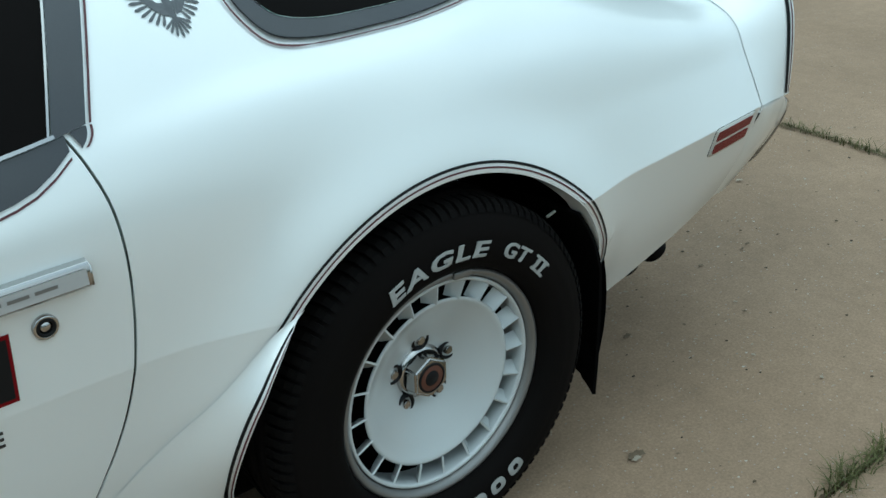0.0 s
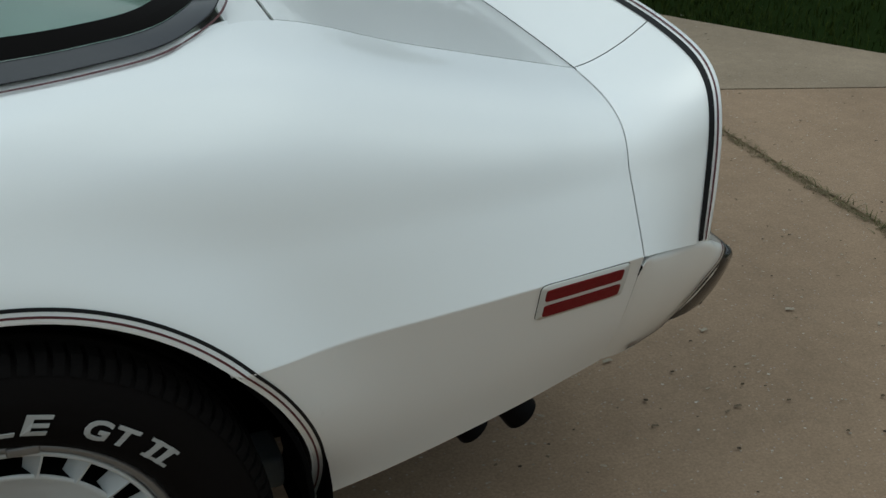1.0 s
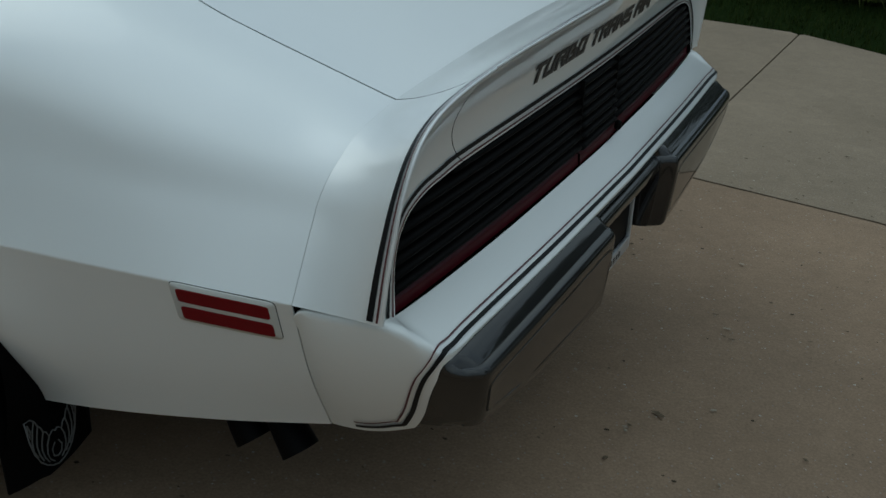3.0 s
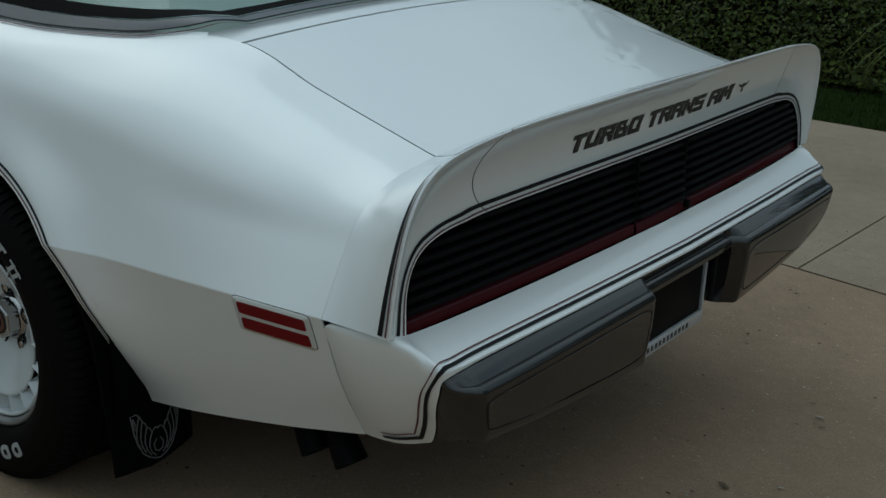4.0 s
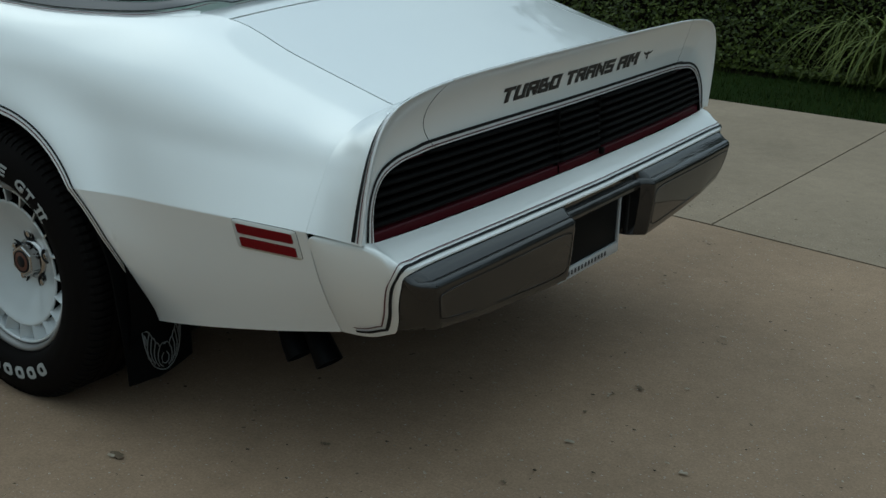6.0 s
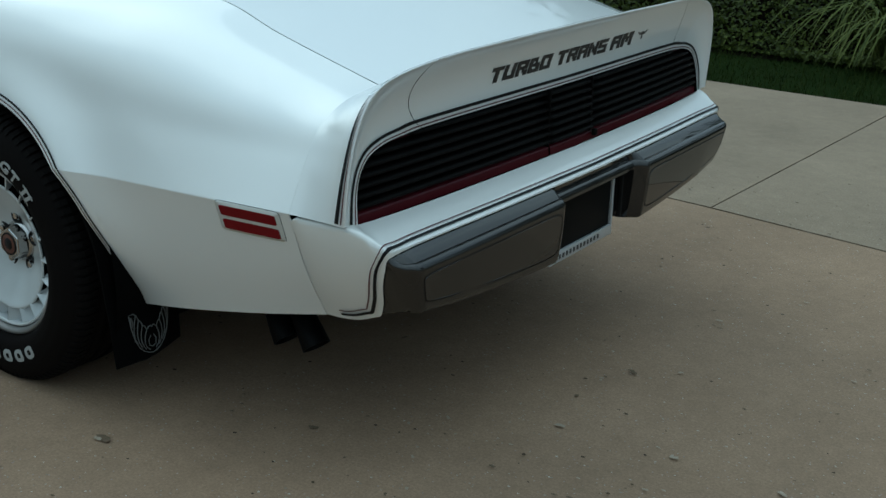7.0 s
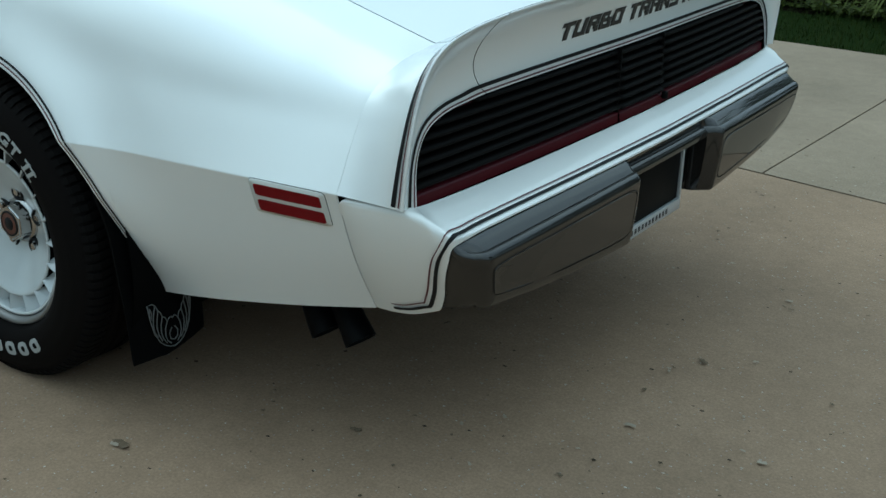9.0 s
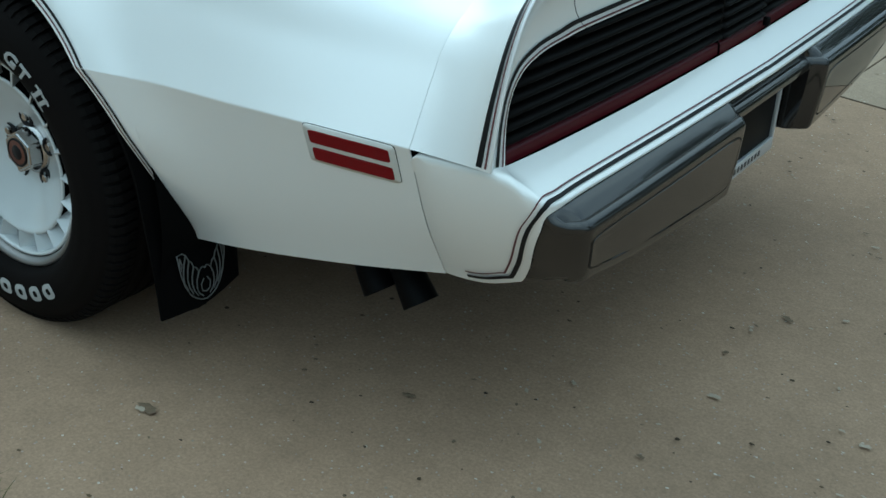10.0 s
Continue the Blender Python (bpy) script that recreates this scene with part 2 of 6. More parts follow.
UPPER = [(-3.85, 0.42, 0.645), (-3.45, 0.71, 0.78), (-2.75, 0.78, 0.855), (-2.0, 0.825, 0.885), (-0.8, 0.866, 0.878), (-0.55, 0.862, 0.898), (-0.2, 0.838, 0.922), (0.1, 0.803, 0.924), (0.4, 0.722, 0.926), (0.76, 0.697, 0.846), (0.877, 0.693, 0.819), (0.945, 0.693, 0.809)]
BELT = [(-3.85, 0.34, 0.65), (-3.45, 0.60, 0.80), (-2.75, 0.66, 0.88), (-2.0, 0.77, 0.925), (-1.6, 0.825, 0.922), (-0.75, 0.842, 0.922), (-0.6, 0.838, 0.935), (-0.48, 0.825, 0.952), (-0.2, 0.788, 0.961), (0.1, 0.745, 0.951), (0.3, 0.675, 0.955), (0.40, 0.60, 0.960), (0.467, 0.573, 0.951), (0.66, 0.578, 0.896), (0.945, 0.59, 0.825)]
CENTRE = [(-3.85, 0.0, 0.655), (-3.45, 0.0, 0.83), (-2.75, 0.0, 0.925), (-2.0, 0.0, 0.985), (-0.55, 0.0, 0.99), (0.40, 0.0, 0.985), (0.467, 0.0, 0.973), (0.66, 0.0, 0.918), (0.945, 0.0, 0.846)]


def flare(x, z):
    """The swelling of the skin round the wheel openings."""
    out = 0.0
    for c in (0.0, FRONT):
        r = np.hypot(x - c, (z - AXLE) * ARCH / RISE)
        up = np.clip((z - 0.30) / 0.2, 0, 1)
        out = out + 0.030 * np.exp(-(np.maximum(r - ARCH, 0) / 0.085) ** 2) * up
    return out


VDENSE = np.unique(np.concatenate([np.linspace(0, 1, 40), np.linspace(1, 2, 60), np.linspace(2, 3, 24)]))


@functools.lru_cache(maxsize=None)
def stations(x):
    return [spline(t, [x])[0] for t in (BOTTOM, LOWER, CREASE, FLANK, SHOULDER, UPPER, BELT, CENTRE)]


def profile(x, v):
    """Half width and height of the skin at x: v runs 0 sill, 1 crease, 2 belt or deck edge, 3 centre line."""
    k = stations(round(float(x), 6))
    low = [(0, *k[0]), (0.5, *k[1]), (1, *k[2])]
    high = [(1, *k[2]), (1.25, *k[3]), (1.55, *k[4]), (1.78, *k[5]), (2, *k[6])]
    v = np.atleast_1d(v)
    deck = k[6][None] + (k[7] - k[6])[None] * np.stack([v - 2, 1 - (3 - v) ** 2], 1)
    wz = np.where((v < 1)[:, None], spline(low, np.minimum(v, 1)), np.where((v < 2)[:, None], spline(high, np.clip(v, 1, 2)), deck))
    wz[:, 0] += flare(x, wz[:, 1]) * np.clip((2 - v) / 0.5, 0, 1)
    return wz


def skin(x, v, side=-1):
    wz = profile(x, v)
    return np.stack([np.full(len(wz), x), side * wz[:, 0], wz[:, 1]], 1)


SIDE_V = VDENSE[VDENSE <= 2]


@functools.lru_cache(maxsize=None)
def heights(x):
    return profile(x, SIDE_V)[:, 1]


def v_at(x, z):
    """The v at which the skin at x has height z."""
    return float(np.interp(z, heights(round(float(x), 6)), SIDE_V))


def skin_at(x, z, side=-1, lift=0.0015):
    """The place on the flank at x and height z, raised by lift along the skin's normal."""
    v = v_at(x, z)
    p = skin(x, [v], side)[0]
    a = skin(x, [min(v + 0.02, 2.0)], side)[0] - skin(x, [max(v - 0.02, 0)], side)[0]
    b = skin(x + 0.01, [v_at(x + 0.01, z)], side)[0] - skin(x - 0.01, [v_at(x - 0.01, z)], side)[0]
    nrm = np.cross(b, a) * (-side)
    nrm = nrm / np.linalg.norm(nrm)
    return p + lift * nrm


def arch_low(x):
    """The lowest v of the skin at x, by the sill or the wheel openings."""
    v = 0.0
    for c in (0.0, FRONT):
        d = abs(x - c)
        if d < ARCH:
            v = max(v, v_at(x, AXLE + RISE * math.sqrt(1 - (d / ARCH) ** 2)))
    return v


def welded(vf, dist=0.0002):
    """Joins a grid's matching border points, so that its shading runs on."""
    b = bmesh.new()
    vs = [b.verts.new(tuple(map(float, v))) for v in vf[0]]
    for f in vf[1]:
        q = [vs[k] for k in f]
        if len({id(a) for a in q}) > 2:
            b.faces.new(q)
    bmesh.ops.remove_doubles(b, verts=list(b.verts), dist=dist)
    return b


def panel(xs, side, bend=None, up=40, low=24, extra=None):
    """A side panel over the stations xs: the skin above the crease, and below it where no wheel opening cuts it away."""
    def at(x, v):
        return skin(x, v, side) if bend is None else np.concatenate([skin(x + bend(x, t), [t], side) for t in v])

    pieces, upper, lower = [], [], []
    for x in xs:
        lo = arch_low(x)
        a = max(lo, 1.0)
        f = np.linspace(0, 1, up) ** 1.5
        upper.append(at(x, a + (2.0 - a) * f))
        if lo < 0.999:
            lower.append(at(x, lo + (1.0 - lo) * (1 - np.linspace(1, 0, low) ** 1.5)))
        elif lower:
            pieces.append(grid(lower, side > 0))
            lower = []
    pieces.append(grid(upper, side > 0))
    if lower:
        pieces.append(grid(lower, side > 0))
    if extra:
        pieces += extra
    return welded(merged(*pieces))


# ---- the car ----
car = tagged(new("sports_coupe"), "pearl-white two-door sports coupe with charcoal bumper parked on the concrete driveway", "car")

GAP = [(0.15, -0.74), (0.30, -0.672), (0.43, -0.608), (0.486, -0.581), (0.551, -0.556), (0.619, -0.540), (0.705, -0.529), (0.789, -0.526), (0.85, -0.531), (0.89, -0.541), (0.925, -0.553), (0.97, -0.575)]
BELT_Z = profile(-0.55, VDENSE[VDENSE <= 2])


def gap_shift(v):
    """How far the door's shut line lies from x = -0.54 at v."""
    z = np.interp(v, VDENSE[VDENSE <= 2], BELT_Z[:, 1])
    return float(spline(GAP, z)[0, 0]) + 0.54


def seam_shift(v):
    """How far the tail's seam lies ahead of its upper end at v."""
    return -0.008 * min(max((1.6 - v) / 0.25, 0), 1)


def quarter_bend(x, v):
    if x > 0.80:
        return seam_shift(v) * (x - 0.80) / 0.145
    return gap_shift(v) * min(max((-0.43 - x) / 0.11, 0), 1)


def door_bend(x, v):
    return gap_shift(v) * min(max((x + 0.95) / 0.404, 0), 1)


CUT = ARCH * math.sqrt(1 - ((0.6025 - AXLE) / RISE) ** 2)
arc = np.unique(np.round(np.concatenate([-ARCH * np.cos(np.linspace(0.02, math.pi - 0.02, 56)), [-CUT, CUT]]), 5))

# greenhouse: roof edge and roof centre line
EDGE = [(-2.05, 0.72, 0.955), (-1.75, 0.66, 1.04), (-1.3, 0.585, 1.195), (-0.9, 0.575, 1.215), (-0.5, 0.565, 1.19), (-0.25, 0.55, 1.145), (0.0, 0.535, 1.078), (0.2, 0.52, 1.018), (0.34, 0.505, 0.982), (0.42, 0.50, 0.968)]
ROOF = [(-2.05, 0.985), (-1.75, 1.07), (-1.3, 1.235), (-0.9, 1.255), (-0.5, 1.235), (-0.25, 1.19), (0.0, 1.122), (0.2, 1.055), (0.34, 1.005), (0.42, 0.984)]


def roofskin(x, s, side=-1):
    """The greenhouse: s runs 0 belt, 1 roof edge, 2 centre line."""
    b, e, c = spline(BELT, [x])[0], spline(EDGE, [x])[0], float(spline(ROOF, [x])[0, 0])
    s = np.atleast_1d(np.asarray(s, float))
    t = np.clip(s, 0, 1)
    w = b[0] + (e[0] - b[0]) * t + 0.018 * np.sin(math.pi * t)
    z = b[1] + (e[1] - b[1]) * t + 0.012 * np.sin(math.pi * t)
    t2 = np.clip(s - 1, 0, 1)
    w = np.where(s > 1, e[0] * (1 - t2), w)
    z = np.where(s > 1, e[1] + (c - e[1]) * (1 - (1 - t2) ** 2.4), z)
    return np.stack([np.full(len(s), x), side * w, z], 1)


for side in (-1, 1):
    xs = np.concatenate([np.linspace(-0.54, -0.4175, 8), arc, [0.4175], np.linspace(0.43, 0.9470, 36)])
    sail = []
    for x in xs[xs < -0.185]:
        sail.append(np.concatenate([skin(x + quarter_bend(x, 2.0), [2.0], side), roofskin(x + quarter_bend(x, 2.0) * 0.3, np.linspace(0, 1, 15)[1:], side)]))
    low = [np.concatenate([skin(x, [2.0], side), roofskin(x, [0.05, 0.10], side)]) for x in xs[(xs > -0.2) & (xs < 0.40)]]
    sheet(part("quarter_panel", panel(xs, side, quarter_bend, extra=[grid(sail, side > 0), grid(low, side > 0)]), PAINT, car, "pearl-white rear quarter with flared wheel opening"), 0.003)
    sheet(part("door", panel(np.linspace(-1.76, -0.5445, 30), side, door_bend), PAINT, car), 0.004)
    arcf = np.unique(np.round(np.concatenate([FRONT - ARCH * np.cos(np.linspace(0.02, math.pi - 0.02, 30)), [FRONT - CUT, FRONT + CUT]]), 5))
    xs = np.concatenate([np.linspace(-3.85, FRONT - ARCH - 0.001, 14), arcf, [FRONT + ARCH + 0.001], np.linspace(FRONT + ARCH + 0.03, -1.766, 12)])
    sheet(part("front_fender", panel(xs, side, None, 20, 8), PAINT, car), 0.004)
    # return flange inside the wheel openings
    for c in (0.0, FRONT):
        a = np.linspace(-0.10, math.pi + 0.25, 60)
        lip = []
        for t in a:
            x, z = c + ARCH * math.cos(t), AXLE + RISE * math.sin(t)
            p = skin_at(x, max(z, 0.26), side, -0.001)
            p[2] = z
            q = p.copy()
            q[1] -= side * 0.045
            q[0] -= 0.006 * math.cos(t)
            lip.append([p, q])
        sheet(part("arch_flange", grid(lip, side > 0), PAINT, car), 0.003, 1)

# deck lid, panel before it, bonnet
def across(xs, w=1.0, lift=0.0):
    pts = []
    for x in xs:
        l = skin(x, np.linspace(2.0, 3.0, 16), -1)
        r = skin(x, np.linspace(3.0, 2.0, 16)[1:], 1)
        row = np.concatenate([l, r])
        row[:, 1] *= w
        row[:, 2] += lift
        pts.append(row)
    return grid(pts)


sheet(part("deck_lid", across(np.linspace(0.4690, 0.9475, 24), 0.9918), PAINT, car, "pearl-white boot lid"), 0.004)
sheet(part("rear_shelf_panel", across(np.linspace(0.395, 0.4625, 6)), PAINT, car), 0.004)
sheet(part("bonnet", across(np.linspace(-3.84, -2.02, 24), 0.99), PAINT, car), 0.004)


def roof_at(x, s, side=-1, lift=0.003):
    p = roofskin(x, [s], side)[0]
    a = roofskin(x, [min(s + 0.03, 2)], side)[0] - roofskin(x, [max(s - 0.03, 0)], side)[0]
    b = roofskin(x + 0.01, [s], side)[0] - roofskin(x - 0.01, [s], side)[0]
    nrm = np.cross(b, a) * (-side)
    return p + lift * nrm / (np.linalg.norm(nrm) + 1e-9)


def roofgrid(xs, ss, side=-1, lift=0.0):
    return grid([[roof_at(x, s, side, lift) for s in ss] for x in xs], side > 0)


OUTER = [(0, -0.290, 0.98), (1, -0.252, 0.50), (1.6, -0.240, 0.27), (2.1, -0.205, 0.09), (2.6, -0.13, 0.02), (3.4, 0.0, 0.012), (4.6, 0.20, 0.015), (5.3, 0.31, 0.04), (5.8, 0.372, 0.22), (6.3, 0.398, 0.60), (6.9, 0.405, 1.0), (8, 0.408, 1.5), (9, 0.41, 2.0)]
INNER = [(0, -0.225, 0.98), (1, -0.190, 0.56), (1.6, -0.178, 0.42), (2.1, -0.155, 0.33), (2.6, -0.105, 0.285), (3.4, 0.0, 0.30), (4.6, 0.19, 0.40), (5.3, 0.275, 0.55), (5.8, 0.315, 0.80), (6.3, 0.335, 1.02), (6.9, 0.345, 1.2), (8, 0.348, 1.6), (9, 0.35, 2.0)]
qs = np.linspace(0, 9, 110)
o2, i2 = spline(OUTER, qs), spline(INNER, qs)


def trim_at(x, q, side, lift):
    """As roof_at, running on over the panel below the belt where q falls below 0."""
    if q >= 0:
        return roof_at(x, q, side, lift)
    a, b = skin(x, [2.0, 1.9], side)
    return skin(x, [2.0 + q * 0.02 / np.linalg.norm(a - b)], side)[0] + lift * np.array([0, side * 0.5, 0.85])


def trim_band(f0, f1, side, lift, n=5):
    pts = []
    for o, i in zip(o2, i2):
        pts.append([trim_at(*(o + (i - o) * f), side, lift) for f in np.linspace(f0, f1, n)])
    return grid(pts, side < 0)


for side in (-1, 1):
    trim = sheet(part("window_trim", trim_band(0.06, 0.50, side, 0.004, 7), BLACKTRIM, car, "satin black rear window surround"), 0.003)
    part("seal_and_fill", trim_band(0.50, 0.74, side, 0.0085, 4), RUBBER, trim, "black rubber window seal, with dark cabin fill on the doors")
    part("seal_and_fill", trim_band(0.73, 1.04, side, 0.0050, 4), RUBBER, trim, "black rubber window seal, with dark cabin fill on the doors")
    part("pinstripe", trim_band(0.035, 0.075, side, 0.0065, 2), STRIPE_BLACK, trim)
    part("pinstripe", trim_band(-0.125, -0.075, side, 0.0035, 2), STRIPE_RED, trim, "thin dark red pinstripe")
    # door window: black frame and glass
    win = part("door_window", roofgrid(np.linspace(-1.72, -0.60, 14), np.linspace(0.02, 0.96, 8), side, -0.004), SIDE_GLASS, car, "side glass, its dark tint standing in for cabin shade")
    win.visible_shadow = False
    def pillar(x0, x1, lift):
        return grid([[roof_at(-0.580 + 0.137 * q + dx, q, side, lift) for q in np.linspace(0.0, 0.97, 14)] for dx in np.linspace(x0, x1, 5)], side > 0)

    BAND = [(-1.70, 0.866), (-0.80, 0.869), (-0.70, 0.874), (-0.667, 0.879), (-0.63, 0.887), (-0.595, 0.902), (-0.566, 0.922)]
    xb = np.linspace(-1.70, -0.562, 40)

    def door_band(d0, d1, lift, n=6):
        pts = []
        for x in xb:
            zl = float(spline(BAND, [x])[0, 0])
            zt = float(spline(BELT, [x])[0, 1])
            pts.append([skin_at(x, min(zl + d0 + (zt - zl if d1 is None else d1 - d0) * q - (0 if d1 is not None else d0 * q), zt), side, lift) for q in np.linspace(0, 1, n)])
        return grid(pts, side > 0)

    foot_z = np.linspace(float(spline(BELT, [-0.545])[0, 1]) + 0.002, 0.922, 10)

    def foot(d0, d1, lift):
        """The pillar frame's rounded foot on the quarter panel, down to the door's shut line; d counts from its outer edge, None from the shut line."""
        pts = []
        for z in foot_z:
            k = (foot_z[0] - z) / (foot_z[0] - foot_z[-1])
            xo = -0.5300 - 0.015 * k ** 2.2
            xi = min(float(spline(GAP, z)[0, 0]) + 0.007, xo - 0.001) if d0 is None else xo + d0
            pts.append([skin_at(x, z, side, lift) for x in np.linspace(xi, xo + d1, 5)])
        return grid(pts, side < 0)

    part("frame", merged(pillar(0.0, 0.050, 0.006), door_band(0.0, None, 0.004), foot(None, 0.0, 0.0045)), BLACKTRIM, win, "satin black door window frame")
    part("pinstripe", foot(0.006, 0.0095, 0.0018), STRIPE_RED, win)
    # wide black strip filling the gap to the glass with the cabin's shade
    part("seal_and_fill", pillar(-0.10, -0.004, 0.005), RUBBER, win, "black rubber window seal, with dark cabin fill on the doors")
    part("chrome_strip", merged(pillar(-0.006, -0.0025, 0.008), grid([[roof_at(x, q, side, 0.008) for q in (0.0, 0.014)] for x in np.linspace(-1.70, -0.575, 30)], side > 0)), CHROME, win)
    part("pinstripe", pillar(0.056, 0.0595, 0.003), STRIPE_RED, win)
    part("pinstripe", door_band(-0.009, -0.006, 0.0015, 2), STRIPE_RED, win)

sheet(part("roof", merged(roofgrid(np.linspace(-1.30, -0.30, 18), np.linspace(0.97, 2, 14), -1), roofgrid(np.linspace(-1.30, -0.30, 18), np.linspace(0.97, 2, 14), 1)), PAINT, car), 0.004)
back = part("rear_window", merged(roofgrid(np.linspace(-0.225, 0.36, 20), np.linspace(0.22, 2, 24), -1, -0.003), roofgrid(np.linspace(-0.225, 0.36, 20), np.linspace(0.22, 2, 24), 1, -0.003)), GLASS, car, "wrap-around green-tinted rear window")
back.visible_shadow = False
part("header", merged(roofgrid(np.linspace(-0.31, -0.22, 4), np.linspace(0.95, 2, 14), -1, 0.003), roofgrid(np.linspace(-0.31, -0.22, 4), np.linspace(0.95, 2, 14), 1, 0.003)), BLACKTRIM, back)
front_glass = part("windscreen", merged(roofgrid(np.linspace(-2.03, -1.28, 12), np.linspace(1.0, 2, 14), -1, -0.002), roofgrid(np.linspace(-2.03, -1.28, 12), np.linspace(1.0, 2, 14), 1, -0.002)), GLASS, car)
front_glass.visible_shadow = False
for side in (-1, 1):
    sheet(part("windscreen_pillar", roofgrid(np.linspace(-2.03, -1.28, 12), np.linspace(0.86, 1.06, 4), side, 0.004), PAINT, car), 0.004)

# nose and front bumper, closing the car ahead
nose = []
for x, k, dz in ((-3.85, 1.0, 0.0), (-3.88, 0.97, -0.01), (-3.905, 0.90, -0.03), (-3.915, 0.80, -0.05)):
    ring = []
    for side in (-1, 1):
        pts = skin(-3.85, np.concatenate([np.linspace(0.0, 1, 8), np.linspace(1.1, 3, 14)]), side)
        ring.append(pts if side < 0 else pts[::-1][1:])
    ring = np.concatenate(ring)
    mid = np.array([x, 0, 0.45])
    row = mid + (ring - mid) * np.array([0, k, k])
    row[:, 0] = x
    nose.append(row)
v, f = grid(nose, True)
n = len(nose[0])
f.append([3 * n + i for i in range(n)])
part("front_bumper", (v, f), FASCIA, car, "pearl-white rounded front end")

# cabin
part("cabin_floor", box(-2.1, 0.40, -0.72, 0.72, 0.24, 0.30, 0.01), CARPET, car)
part("parcel_shelf", box(-0.12, 0.40, -0.56, 0.56, 0.86, 0.90, 0.02), VINYL, car, "pale vinyl parcel shelf")
part("rear_seat", merged(*[(lambda b: (np.array([v.co[:] for v in b.verts]), [[v.index for v in f.verts] for f in b.faces]))(b) for b in [box(-0.30, -0.10, -0.58, 0.58, 0.42, 0.93, 0.06, 4), box(-0.75, -0.25, -0.58, 0.58, 0.36, 0.52, 0.05, 4)]]), VINYL, car, "pale oyster vinyl rear bench")
for y in (-0.36, 0.36):
    part("front_seat", merged(*[(lambda b: (np.array([v.co[:] for v in b.verts]), [[v.index for v in f.verts] for f in b.faces]))(b) for b in [box(-1.10, -0.92, y - 0.25, y + 0.25, 0.45, 1.06, 0.07, 4), box(-1.6, -1.0, y - 0.25, y + 0.25, 0.34, 0.50, 0.05, 4)]]), VINYL, car, "pale oyster vinyl bucket seat")
part("dashboard", box(-2.05, -1.75, -0.68, 0.68, 0.70, 0.93, 0.06, 4), CARPET, car)

# ---- tail spoiler: end caps and centre, with the hollow rear face that frames the lamps ----
TAIL = [(1, 0.836, 0.607), (1.2, 0.831, 0.70), (1.4, 0.815, 0.79), (1.55, 0.790, 0.842), (1.70, 0.747, 0.872), (1.85, 0.68, 0.888), (2, 0.583, 0.898), (2.4, 0.36, 0.905), (3, 0.0, 0.908)]
LAMP = [(1, 0.792, 0.597), (1.15, 0.786, 0.655), (1.3, 0.771, 0.696), (1.45, 0.742, 0.725), (1.6, 0.695, 0.741), (1.8, 0.632, 0.748), (2, 0.582, 0.7515), (2.4, 0.34, 0.755), (3, 0.0, 0.755)]


def tail_edge(v, side=-1):
    w, z = spline(TAIL, [v])[0]
    return np.array([1.063 + 0.024 * min(max((z - 0.609) / 0.29, 0), 1) + 0.020 * (1 - (w / 0.836) ** 2), side * w, z])


def lamp_edge(v, side=-1):
    w, z = spline(LAMP, [v])[0]
    return np.array([1.060 - 0.018 * (z - 0.6) / 0.157 + 0.026 * (1 - (w / 0.8) ** 2), side * w, z])


def cap(u, v, side=-1, lift=0.0):
    """Outer skin of the spoiler from the body (u = 0) to its trailing edge (u = 1)."""
    a, b = skin(0.9482 + seam_shift(v), [v], side)[0], tail_edge(v, side)
    m = 0.42 * (a - skin(0.9384 + seam_shift(v), [v], side)[0]) / 0.010 * (b[0] - a[0]) + 0.58 * (b - a)
    p = a + m * u + (b - a - m) * u * u
    if lift is not None:
        lift += 0.0011 * max(0.0, 1 - u / 0.2)
        n = np.cross(cap(min(u + 0.02, 1), v, side, None) - cap(u - 0.02, v, side, None), cap(u, min(v + 0.02, 3), side, None) - cap(u, max(v - 0.02, 1), side, None)) * (-side)
        p = p + lift * n / np.linalg.norm(n)
    return p


def face(t, v, side=-1, lift=0.0):
    """Hollow rear face from the trailing edge (t = 0) to the lamp opening (t = 1)."""
    a, b = tail_edge(v, side), lamp_edge(v, side)
    d = np.linalg.norm(b - a)
    p = a + (b - a) * t
    p[0] += -0.017 * min(d / 0.15, 1) * math.sin(math.pi * min(t, 1)) ** 0.9 * (1 if t < 1 else 0) + 0.004 * math.exp(-(t / 0.05) ** 2)
    p[1] += side * 0.048 * math.sin(math.pi * min(t, 1)) ** 0.8 * math.exp(-((v - 2) / 0.25) ** 2)
    p[0] += lift
    return p


us = np.linspace(0, 1, 22)
ts = np.concatenate([[0, 0.02, 0.05, 0.09], np.linspace(0.14, 1, 16)])


def spoiler_piece(vs, side):
    return grid([[*[cap(u, v, side) for u in us], *[face(t, v, side) for t in ts[1:]]] for v in vs], side < 0)


spoiler = []
for side in (-1, 1):
    lap = np.stack([skin(x, np.linspace(1.0, 1.99, 40), side) for x in (0.9425, 0.9475, 0.9525)])
    lap[:, :, 0] += [seam_shift(v) for v in np.linspace(1.0, 1.99, 40)]
    lap[:, :, 1] *= 0.9978
    lap[:, :, 2] -= 0.0016
    part("seam_backing", grid(lap, side > 0), PAINT, car)
    spoiler.append(part("spoiler_end_cap", spoiler_piece(np.linspace(1.0, 1.9975, 60), side), PAINT, car, "pearl-white spoiler end piece"))
centre = part("spoiler", merged(spoiler_piece(np.linspace(2.0025, 3, 24), -1), spoiler_piece(np.linspace(2.0025, 3, 24), 1)), PAINT, car, "pearl-white tail spoiler with dark lettering")
